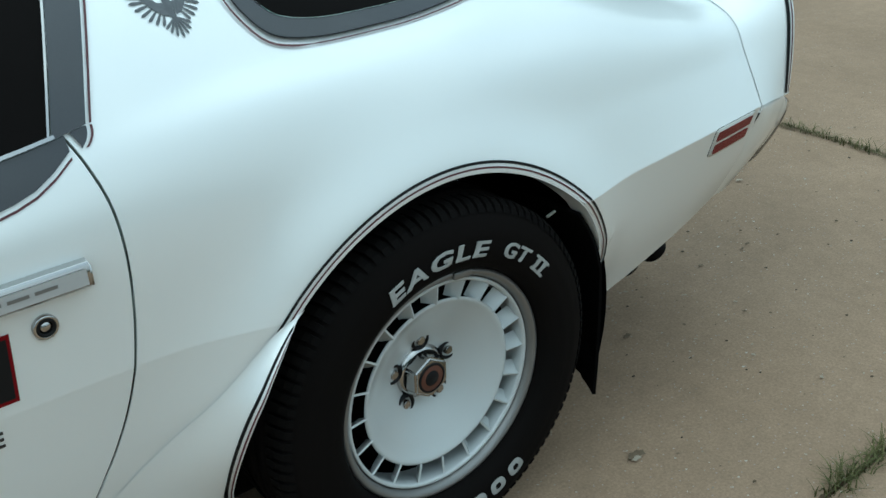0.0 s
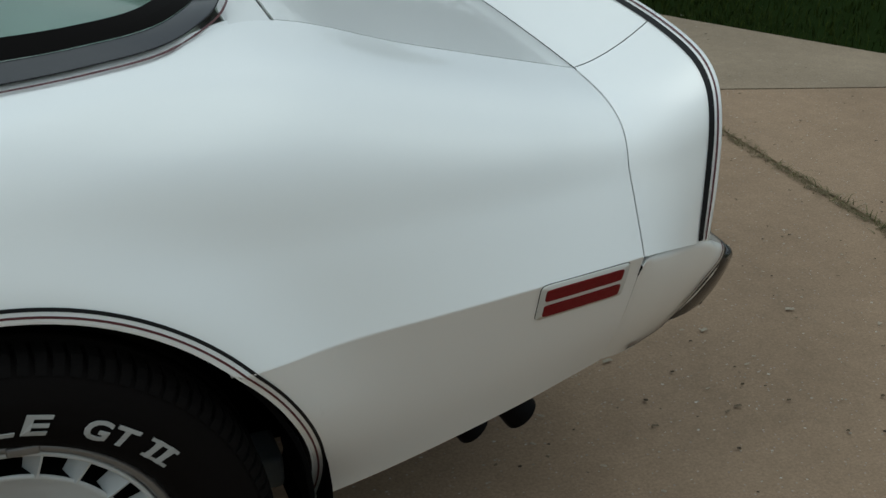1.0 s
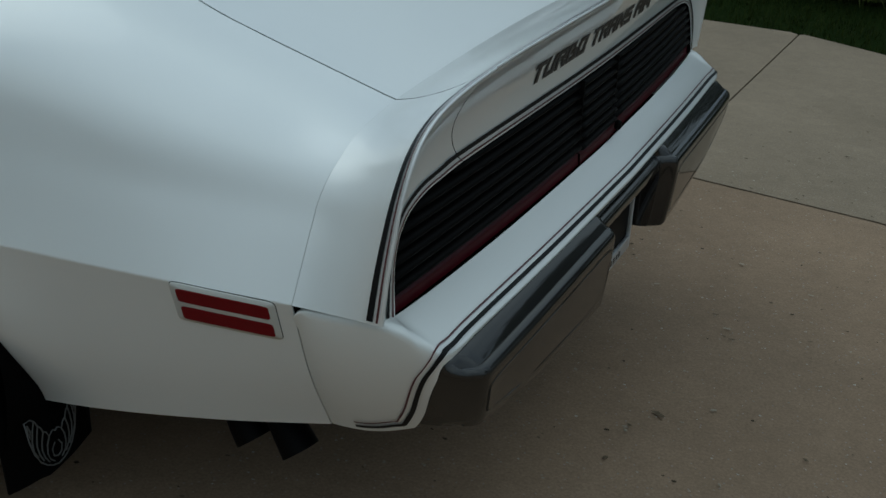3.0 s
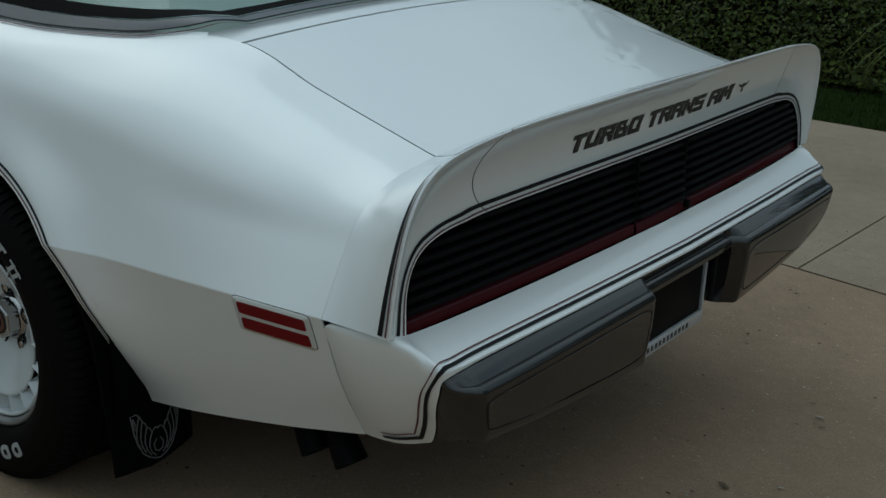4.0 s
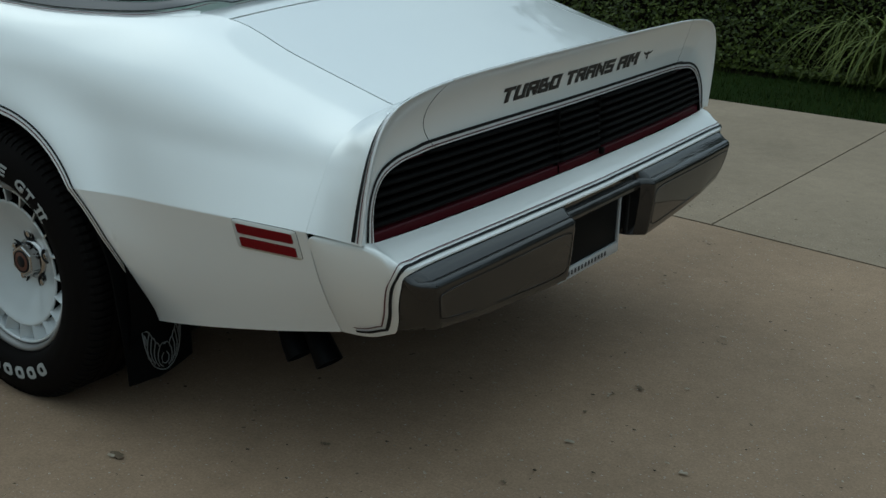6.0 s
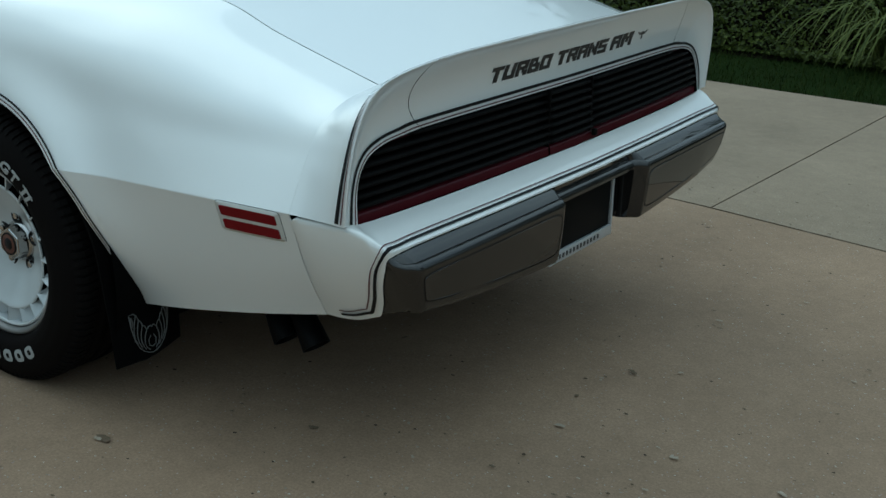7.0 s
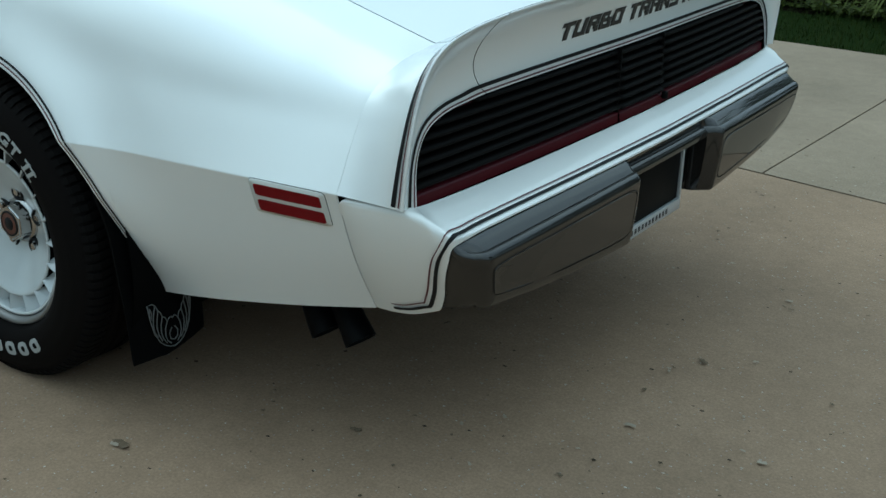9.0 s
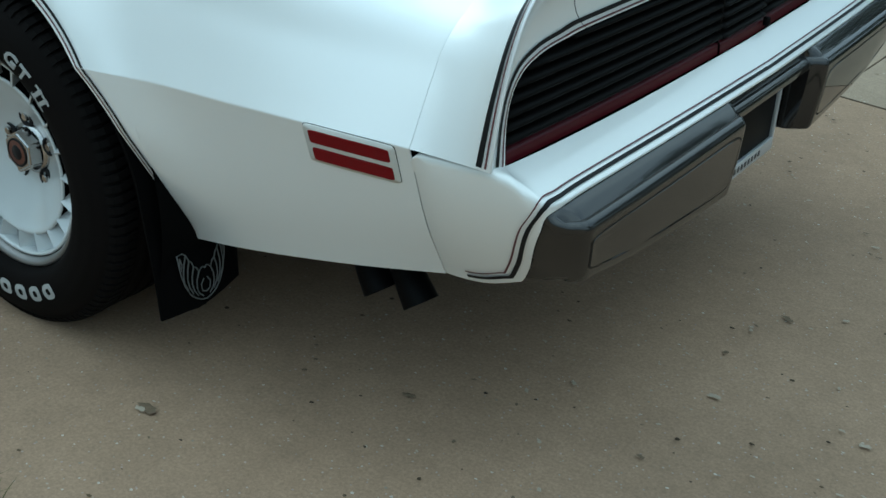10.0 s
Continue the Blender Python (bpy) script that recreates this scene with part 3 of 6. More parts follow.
for side in (-1, 1):
    vs = np.unique(np.concatenate([np.linspace(1.01, 2, 90), np.linspace(2, 3, 40)]))
    lens_ = [np.linalg.norm(tail_edge(v, side) - cap(0.8, v, side)) / 0.2 for v in vs]
    for d0, d1, m in ((0.0115, 0.0205, STRIPE_BLACK), (0.0045, 0.0075, STRIPE_RED)):
        part("pinstripe", ribbon([cap(1 - d0 / l, v, side, 0.0020) for v, l in zip(vs, lens_)], [cap(1 - d1 / l, v, side, 0.0020) for v, l in zip(vs, lens_)]), m, centre)
    lens2 = [np.linalg.norm(tail_edge(v, side) - lamp_edge(v, side)) for v in vs]
    for d0, d1, m in ((0.0205, 0.0130, STRIPE_BLACK), (0.0070, 0.0040, STRIPE_RED)):
        part("pinstripe", ribbon([face(1 - d0 / l, v, side, 0.0015) for v, l in zip(vs, lens2)], [face(1 - d1 / l, v, side, 0.0015) for v, l in zip(vs, lens2)]), m, centre)

# ---- tail lamps behind black louvres ----
LAMP_Z = spline(LAMP, np.linspace(1, 2, 60))


def lamp_half(z):
    return float(np.interp(z, LAMP_Z[:, 1], LAMP_Z[:, 0]))


def lamp_x(w, z):
    return 1.060 - 0.018 * (z - 0.6) / 0.157 + 0.026 * (1 - (w / 0.8) ** 2)


def lamp_section(name, y0, y1, sink, drop, label):
    """A stretch of lens with its louvre slats; y0 and y1 run to the opening's rounded ends where they pass them."""
    zs = np.array([0.596, 0.605, 0.610, 0.6165, 0.617, 0.64, 0.66, 0.69, 0.72, 0.738, 0.754])
    pts = []
    for z in zs:
        h = lamp_half(z)
        a, b = max(y0, -h), min(y1, h)
        pts.append([(lamp_x(abs(y), z) - (0.009 if z < 0.6167 else 0.024) - sink, y, z) for y in np.linspace(a, b, 16)])
    lens = part(name, grid(pts, True), DARK_LENS, car, label)
    nose = [(-0.024, 0.0085), (-0.010, 0.0062), (-0.003, 0.0035), (-0.0003, 0.0008), (-0.0003, -0.0022), (-0.003, -0.0042), (-0.010, -0.0048), (-0.024, -0.0040)]
    for k in range(7):
        z = 0.6305 + k * 0.0189 + drop
        h = lamp_half(min(z + 0.006, 0.754)) - 0.004
        a, b = max(y0, -h), min(y1, h)
        ring = []
        for y in np.linspace(a, b, 14):
            x = lamp_x(abs(y), z) - sink
            ring.append([(x + dx, y, z + dz) for dx, dz in nose])
        v, f = grid(ring, False)
        f += [list(range(8)), [13 * 8 + q for q in range(7, -1, -1)]]
        part("louvre_slat", (v, f), LOUVRE, lens)
    return lens


lamp_section("tail_lamp", -0.80, -0.1035, 0.0, 0.0, "dark red tail lamp behind black louvres")
lamp_c = lamp_section("fuel_flap", -0.100, 0.100, -0.0025, -0.0022, "black louvred fuel filler flap")
lamp_section("tail_lamp", 0.1035, 0.80, 0.0, 0.0, "dark red tail lamp behind black louvres")
for y in (-0.102, 0.102):
    part("divider", box(1.030, 1.0745, y - 0.0025, y + 0.0025, 0.600, 0.754, 0.001), LOUVRE, lamp_c)
part("latch", box(1.080, 1.0935, 0.096, 0.110, 0.606, 0.624, 0.004), LOUVRE, lamp_c)
well = []
for v in np.linspace(1, 3, 60):
    p = lamp_edge(v, -1)
    well.append([p, p - np.array([0.03, 0, 0])])
for v in np.linspace(3, 1, 60)[1:]:
    p = lamp_edge(v, 1)
    well.append([p, p - np.array([0.03, 0, 0])])
part("lamp_well", grid(well), LOUVRE, lamp_c)
part("lamp_back", box(1.00, 1.012, -0.75, 0.75, 0.56, 0.765), UNDER, lamp_c)

# ---- bumper: white cover above, charcoal below ----
PLAN = [(0, 0.9480, 0.8525), (0.25, 1.03, 0.832), (0.34, 1.065, 0.822), (0.40, 1.092, 0.812), (0.44, 1.1085, 0.806), (0.47, 1.1245, 0.799), (0.49, 1.1330, 0.791), (0.505, 1.1375, 0.779), (0.52, 1.1400, 0.765), (0.6, 1.1430, 0.70), (0.75, 1.151, 0.45), (1, 1.156, 0.0)]
TOPZ = [(0, 0.595), (0.012, 0.6015), (0.03, 0.6058), (0.06, 0.6080), (0.10, 0.6090), (0.15, 0.6085), (0.25, 0.606), (0.36, 0.599), (0.42, 0.587), (0.45, 0.5775), (0.475, 0.5685), (0.495, 0.5630), (0.53, 0.5605), (0.6, 0.5605), (1, 0.558)]
INSIDE = [(0, 0.9480, 0.82, 0.601), (0.012, 0.952, 0.819, 0.605), (0.03, 0.958, 0.8175, 0.607), (0.06, 0.968, 0.815, 0.608), (0.10, 0.981, 0.812, 0.610), (0.25, 1.03, 0.80, 0.608), (0.40, 1.056, 0.793, 0.602), (0.47, 1.059, 0.785, 0.600), (0.52, 1.061, 0.76, 0.599), (0.6, 1.066, 0.69, 0.598), (0.75, 1.077, 0.45, 0.597), (1, 1.085, 0.0, 0.597)]
HEM = [(0, 0.366, 0.105), (0.215, 0.370, 0.103), (0.30, 0.382, 0.096), (0.345, 0.390, 0.093), (0.38, 0.417, 0.075), (0.43, 0.468, 0.040), (0.468, 0.518, 0.0135), (0.492, 0.545, 0.002), (0.510, 0.5515, 0.0), (0.535, 0.5545, 0.0), (0.6, 0.5565, 0.0), (1, 0.554, 0.0)]


BODY_END = profile(0.947, np.linspace(0, 1.02, 60))


def cover_profile(p, side=-1):
    e, zt = spline(PLAN, [p])[0], float(spline(TOPZ, [p])[0, 0])
    i = spline(INSIDE, [p])[0]
    d = spline(PLAN, [min(p + 0.01, 1)])[0] - spline(PLAN, [max(p - 0.01, 0)])[0]
    n = np.array([-d[1], d[0]]) / np.hypot(*d)
    k = min(max((p - 0.47) / 0.04, 0), 1)
    n = np.array([n[0] * k, 1 + (n[1] - 1) * k])
    n = n / np.hypot(*n)
    zd, inset = spline(HEM, [p])[0]
    c = i[:2] * 0.35 + e * 0.65
    i[0] -= 0.008 * max(1 - p / 0.15, 0)
    e, c = e - np.array([0.008 * max(1 - p / 0.15, 0), 0]), c - np.array([0.008 * max(1 - p / 0.15, 0), 0])
    pts = []
    for t in np.linspace(0, 1, 12):
        q = (1 - t) ** 2 * i[:2] + 2 * t * (1 - t) * c + t * t * e
        pts.append((q[0], side * q[1], (1 - t) ** 2 * i[2] + 2 * t * (1 - t) * (i[2] * 0.42 + zt * 0.58 + 0.0015) + t * t * zt))
    for t in np.linspace(0, 1, 14)[1:]:
        q = e - n * inset * t ** 1.7
        z = zt + (zd - zt) * t
        if p < 0.30:
            body = float(np.interp(z, BODY_END[:, 1], BODY_END[:, 0]))
            q[1] += (body - q[1]) * (1 - p / 0.30) ** 2
        pts.append((q[0], side * q[1], z))
    # rounded shoulder between the shelf and the wall
    pts = np.array(pts)
    s = np.concatenate([[0], np.cumsum(np.linalg.norm(np.diff(pts, axis=0), axis=1))])
    r = min(0.026 * min(max(p / 0.10, 0.15), 1), 0.45 * s[11], 0.45 * (s[-1] - s[11]))

    def on_line(d):
        return np.stack([np.interp(d, s, pts[:, k]) for k in range(3)], 1)

    a, b = on_line([s[11] - r])[0], on_line([s[11] + r])[0]
    t = np.linspace(0, 1, 9)[1:-1, None]
    corner = (1 - t) ** 2 * a + 2 * t * (1 - t) * pts[11] + t * t * b
    return np.concatenate([on_line(np.linspace(0, s[11] - r, 8)), corner, on_line(np.linspace(s[11] + r, s[-1], 10))])


def cover_at(p, d, side, lift=0.0015):
    """The place on the cover at distance d inside its hem."""
    c = cover_profile(p, side)[::-1]
    s = np.concatenate([[0], np.cumsum(np.linalg.norm(np.diff(c, axis=0), axis=1))])
    q = np.array([np.interp(d, s, c[:, k]) for k in range(3)])
    up = np.array([np.interp(d + 0.004, s, c[:, k]) for k in range(3)]) - np.array([np.interp(max(d - 0.004, 0), s, c[:, k]) for k in range(3)])
    a, b = cover_profile(min(p + 0.004, 1), side)[-1], cover_profile(max(p - 0.004, 0), side)[-1]
    along = (a - b) / np.linalg.norm(a - b)
    f = min(max((p - 0.47) / 0.012, 0), 1)
    rise = c[2] - c[0]
    n = np.cross(along, rise)
    n = n / np.linalg.norm(n)
    if n[1] * side + n[0] + 0.3 * n[2] < 0:
        n = -n
    inner = np.cross(along, n)
    if inner @ rise < 0:
        inner = -inner
    flat = c[0] + inner * d
    m = np.cross(along, up)
    m = m / np.linalg.norm(m)
    m = m if m[0] + m[2] > 0 else -m
    return (flat + n * (lift + 0.0012)) * (1 - f) + (q + m * lift) * f


ps = np.unique(np.concatenate([np.linspace(0, 0.09, 14), np.linspace(0.10, 0.34, 8), np.linspace(0.34, 0.56, 30), np.linspace(0.56, 1, 16)]))
cover = part("bumper_cover", merged(grid([cover_profile(p, -1) for p in ps], True), grid([cover_profile(p, 1) for p in ps], False)), FASCIA, car, "pearl-white bumper cover with black pinstripes")
PLAN_X = spline(PLAN, np.linspace(0, 0.50, 80))[:, 0]


def wall_at(x, z, side, lift):
    """The place on the cover's side wall at x and z, raised outwards."""
    c = cover_profile(float(np.interp(x, PLAN_X, np.linspace(0, 0.50, 80))), side)[11:]
    w = float(np.interp(-z, -c[:, 2], abs(c[:, 1])))
    return np.array([x, side * (w + lift), z - 0.3 * lift])


HEM_LINE = np.array([cover_profile(p, -1)[-1][[0, 2]] for p in np.unique(np.concatenate([np.linspace(0.12, 0.34, 20), np.linspace(0.34, 0.505, 70)]))])


def inside_hem(d):
    """The hem's line on the side wall, moved in by d."""
    t = np.gradient(HEM_LINE, axis=0)
    t = t / np.linalg.norm(t, axis=1)[:, None]
    off = HEM_LINE + d * np.stack([-t[:, 1], t[:, 0]], 1)
    keep = [o for o in off if np.min(np.linalg.norm(HEM_LINE - o, axis=1)) > d * 0.97]
    keep = np.array([o for o in keep if o[1] < 0.532])
    arc_ = np.concatenate([[0], np.cumsum(np.linalg.norm(np.diff(keep, axis=0), axis=1))])
    q = np.linspace(0, arc_[-1], 60)
    return np.stack([np.interp(q, arc_, keep[:, 0]), np.interp(q, arc_, keep[:, 1])], 1)


NEAR = np.array([[[np.interp(q, np.linspace(0, 1, 25), c[:, k]) for k in range(3)] for q in np.linspace(0, 1, 70)] for c in (cover_profile(p, -1) for p in np.linspace(0.34, 0.60, 130))])
NEAR_N = np.cross(np.gradient(NEAR, axis=0), np.gradient(NEAR, axis=1))
NEAR_N /= np.linalg.norm(NEAR_N, axis=2)[:, :, None] + 1e-12
NEAR_N *= np.where(NEAR_N @ np.array([0.6, -0.6, 0.5]) < 0, -1, 1)[:, :, None]
NEAR, NEAR_N = NEAR.reshape(-1, 3), NEAR_N.reshape(-1, 3)


def laid(q, side, lift):
    """The point of the cover nearest to q, raised by lift."""
    q = q * np.array([1, -side, 1])
    k = int(np.argmin(((NEAR - q) ** 2).sum(1)))
    q = q - NEAR_N[k] * ((q - NEAR[k]) @ NEAR_N[k] - lift)
    return q * np.array([1, -side, 1])


hem = np.concatenate([np.linspace(0.512, 0.56, 16), np.linspace(0.57, 1, 24)])
for side in (-1, 1):
    for d0, d1, m in ((0.012, 0.0185, STRIPE_BLACK), (0.0245, 0.0272, STRIPE_RED)):
        lines = []
        for d in (d0, d1):
            low_ = [wall_at(x, z, side, 0.0025) for x, z in inside_hem(d)]
            top_ = [cover_at(p, d, side, 0.0026) for p in hem]
            pa = float(np.interp(low_[-1][0], PLAN_X, np.linspace(0, 0.50, 80)))
            turn_ = []
            sa = None
            for q in np.linspace(0, 1, 16)[1:-1]:
                c = cover_profile(pa + (hem[0] - pa) * q, side)[::-1]
                arc_ = np.concatenate([[0], np.cumsum(np.linalg.norm(np.diff(c, axis=0), axis=1))])
                if sa is None:
                    sa = float(np.interp(low_[-1][2], c[:13, 2], arc_[:13]))
                r = sa + (d - sa) * q
                turn_.append(np.array([np.interp(r, arc_, c[:, k]) for k in range(3)]) + 0.0026 * np.array([0.55, side * 0.6, 0.6]))
            line = np.array(low_ + turn_ + top_)
            a, b = len(low_) - 16, len(low_) + len(turn_) + 9
            for _ in range(24):
                line[a:b] = 0.5 * line[a:b] + 0.25 * (line[a - 1:b - 1] + line[a + 1:b + 1])
            line[a - 2:b + 2] = [laid(q, side, 0.0026) for q in line[a - 2:b + 2]]
            lines.append(line)
        part("pinstripe", ribbon(*lines), m, cover)


def bumper_back(y):
    """How far back the charcoal bumper stands at y, with the plate's recess in the middle."""
    a = abs(y)
    full = 1.193 - 0.009 * (a / 0.768) ** 2
    k = min(max((a - 0.185) / 0.03, 0), 1)
    return full - 0.030 * (1 - k * k * (3 - 2 * k))


def bumper_low(y):
    return 0.384 + 0.040 * min(max((abs(y) - 0.18) / 0.55, 0), 1) ** 1.3


EDGE_R, CORNER_R = 0.017, 0.030


def rounded(d, r):
    """How far a rounded edge of radius r stands back at distance d from it."""
    return r - math.sqrt(max(r * r - max(r - d, 0) ** 2, 0))


def bumper_face(y, t):
    """Rear face from its rounded top edge (t = 0) to its lower edge (t = 1)."""
    zb, x = bumper_low(y), bumper_back(y)
    z = 0.535 + (zb - 0.535) * t
    x = x - rounded(0.535 - z, EDGE_R) - 0.012 * t ** 2 - 0.9 * rounded(max(0.768 - abs(y), 0.0018), CORNER_R)
    if abs(y) < 0.186 and t > 0.16:
        x = 1.112
    tuck = 0.037 * t ** 1.5 * min(max((abs(y) - 0.45) / 0.318, 0), 1)
    return (x - 0.008 * t * (tuck > 0) * min(max((abs(y) - 0.6) / 0.168, 0), 1), y - math.copysign(tuck, y), z)


half = np.concatenate([np.linspace(0.768, 0.736, 9), np.linspace(0.73, 0.225, 20)])
ys = np.unique(np.concatenate([-half, np.linspace(-0.225, -0.175, 12), np.linspace(-0.1858, 0.1858, 14), np.linspace(0.175, 0.225, 12), half]))
tt = np.concatenate([[0, 0.006, 0.016, 0.03, 0.05, 0.075, 0.105, 0.13, 0.155, 0.165], np.linspace(0.25, 1, 10)])
fg = []
for y in ys:
    col = [bumper_face(y, t) for t in tt]
    x, w, z = col[-1]
    col += [(x - 0.004, w * 0.998, z - 0.006), (x - 0.02, w * 0.985, z - 0.008), (1.08, w * 0.96, z + 0.004)]
    fg.append(col)


HEM_P = np.linspace(0.345, 0.512, 80)
HEM_Z = np.array([cover_profile(p, -1)[-1][2] for p in HEM_P])


def bumper_side(t, side, n=10):
    """A row of the bumper's end from the cover's hem to the rounded rear corner."""
    c = cover_profile(float(np.interp(0.5485 - 0.150 * t, HEM_Z, HEM_P)), side)[-1] + np.array([-0.002, -side * 0.003, 0.0])
    tip = np.array(bumper_face(0.768, t))
    tip[1] *= side
    out = []
    for q in np.linspace(0, 1, n):
        r = c + (tip - c) * q
        r[1] += side * 0.006 * math.sin(math.pi * q) * (1 - math.exp(-(t / 0.05) ** 2))
        out.append(r)
    return out


tops = [bumper_side(0, -1)]
for y in ys[1:-1]:
    p = float(np.interp(-abs(y), -np.array([spline(PLAN, [q])[0, 1] for q in np.linspace(0.52, 1, 60)]), np.linspace(0.52, 1, 60)))
    c = cover_profile(p, -1)[-1]
    end_x = bumper_face(y, 0)[0]
    row = []
    for q in np.linspace(0, 1, 10):
        row.append((c[0] - 0.006 + (end_x - c[0] + 0.006) * q, y, (c[2] - 0.0005) * (1 - q) + 0.535 * q + 0.0025 * math.sin(math.pi * q)))
    tops.append(row)
tops.append(bumper_side(0, 1))
sides = []
for side in (-1, 1):
    cols = [bumper_side(t, side) for t in tt]
    cols.append([np.array(q) * np.array([1, 0.985, 1]) - np.array([0.006, 0, 0.006]) for q in cols[-1]])
    cols.append([np.array([q[0] - 0.02, q[1] * 0.95, q[2] + 0.05]) for q in cols[-1]])
    sides.append(grid(cols, side < 0))
bumper = part("bumper", welded(merged(grid(fg, False), grid(tops, True), *sides), 0.0004), CHARCOAL, car, "glossy charcoal-grey bumper")
crisp = bumper.modifiers.new("crisp_recess", "EDGE_SPLIT")
crisp.split_angle = radians(40)
for side in (-1, 1):
    # soft-edged pad; a raised flat black ring round it paints in a groove's shade
    rings = {}
    for name, wy, wz, lift in (("edge", 0.262, 1.0, -0.004), ("top", 0.258, 0.93, 0.0008), ("groove_shade", 0.2622, 1.005, 0.0006), ("groove_shade_in", 0.2598, 0.972, 0.0011)):
        ring = []
        for k in np.linspace(0, 2 * math.pi, 61)[:-1]:
            sx = math.copysign(abs(math.cos(k)) ** 0.22, math.cos(k))
            sz = math.copysign(abs(math.sin(k)) ** 0.22, math.sin(k))
            y = side * (0.482 + wy * sx)
            zt, zb = 0.511, bumper_low(y) + 0.014
            z = (zt + zb) / 2 + (zt - zb) / 2 * sz * wz
            x, y, _ = bumper_face(y, (0.535 - z) / (0.535 - bumper_low(y)))
            ring.append((x + lift, y, z))
        rings[name] = ring
    n = 60
    fs = [[i, (i + 1) % n, n + (i + 1) % n, n + i] for i in range(n)] + [[n + i for i in range(n)]]
    fs = fs if side > 0 else [f[::-1] for f in fs]
    pad = part("bumper_pad", (rings["edge"] + rings["top"], fs), CHARCOAL, bumper, "", False)
    part("groove_shade", (rings["groove_shade"] + rings["groove_shade_in"], fs[:-1]), STRIPE_BLACK, pad)

# number plate holder in the recess
plate = part("plate_holder", box(1.113, 1.118, -0.152, 0.158, 0.352, 0.495, 0.002), PLATE_DARK, car, "dark blank number plate with a white frame")
fr = part("plate_frame", merged(*[(lambda b: (np.array([v.co[:] for v in b.verts]), [[v.index for v in f.verts] for f in b.faces]))(b) for b in [box(1.117, 1.126, -0.155, 0.161, 0.336, 0.364, 0.002), box(1.117, 1.126, 0.153, 0.161, 0.362, 0.492, 0.002), box(1.117, 1.124, -0.155, -0.148, 0.362, 0.492, 0.002)]]), FRAME_SILVER, plate, "white plate frame with small grey letters")
for k in range(12):
    y = -0.112 + k * 0.0175
    part("letter_bar", box(1.1255, 1.1264, y, y + 0.0105, 0.344, 0.356), STRIPE_GREY, fr)

# ---- side reflectors ----
for side in (-1, 1):
    def on(x, z, lift):
        return skin_at(x, z, side, lift)

    def slab(x0, x1, z0, z1, lift, slant=0.0, r=0.2):
        a = np.linspace(0, 2 * math.pi, 49)[:-1]
        out, top = [], []
        for k in a:
            c_, s_ = math.cos(k), math.sin(k)
            sx, sz = math.copysign(abs(c_) ** r, c_), math.copysign(abs(s_) ** r, s_)
            x, z = (x0 + x1) / 2 + (x1 - x0) / 2 * sx, (z0 + z1) / 2 + (z1 - z0) / 2 * sz
            out.append(on(x, z, -0.002))
            top.append(on((x0 + x1) / 2 + (x - (x0 + x1) / 2) * 0.985, (z0 + z1) / 2 + (z - (z0 + z1) / 2) * 0.96, lift))
        n = len(a)
        f = [[i, (i + 1) % n, n + (i + 1) % n, n + i] for i in range(n)]
        cen = on((x0 + x1) / 2, (z0 + z1) / 2, lift)
        f += [[n + i, n + (i + 1) % n, 2 * n] for i in range(n)]
        f = [q[::-1] for q in f] if side > 0 else f
        return [*out, *top, cen], f

    bezel = part("side_marker", slab(0.757, 0.915, 0.5440, 0.6125, 0.003, 0, 0.13), WHITE_BEZEL, car, "off-white side marker with two red reflector bars")
    # thin black rim showing round the bezel
    part("dark_outline", slab(0.7560, 0.9160, 0.5434, 0.6138, 0.0008, 0, 0.13), STRIPE_BLACK, bezel, "thin black outline")
    part("reflector", slab(0.766, 0.905, 0.5810, 0.6040, 0.0045, 0, 0.15), RED_LENS, bezel, "red reflector bar", False)
    part("reflector", slab(0.767, 0.906, 0.5500, 0.5730, 0.0045, 0, 0.15), RED_LENS, bezel, "red reflector bar", False)

# pinstripes round the wheel openings
for side in (-1, 1):
    for c in (0.0, FRONT):
        a = np.linspace(-0.13 if c == 0 else 0.0, math.pi + (0.04 if c == 0 else 0.0), 90)
        for r0, r1, m in ((0.0045, 0.0075, STRIPE_RED), (0.0125, 0.0172, STRIPE_BLACK)):
            pts = []
            for t in a:
                row = []
                for r in (r0, r1):
                    row.append(skin_at(c + (ARCH + r) * math.cos(t), AXLE + (RISE + r) * math.sin(t), side, 0.0014))
                pts.append(row)
            part("pinstripe", grid(pts), m, car)

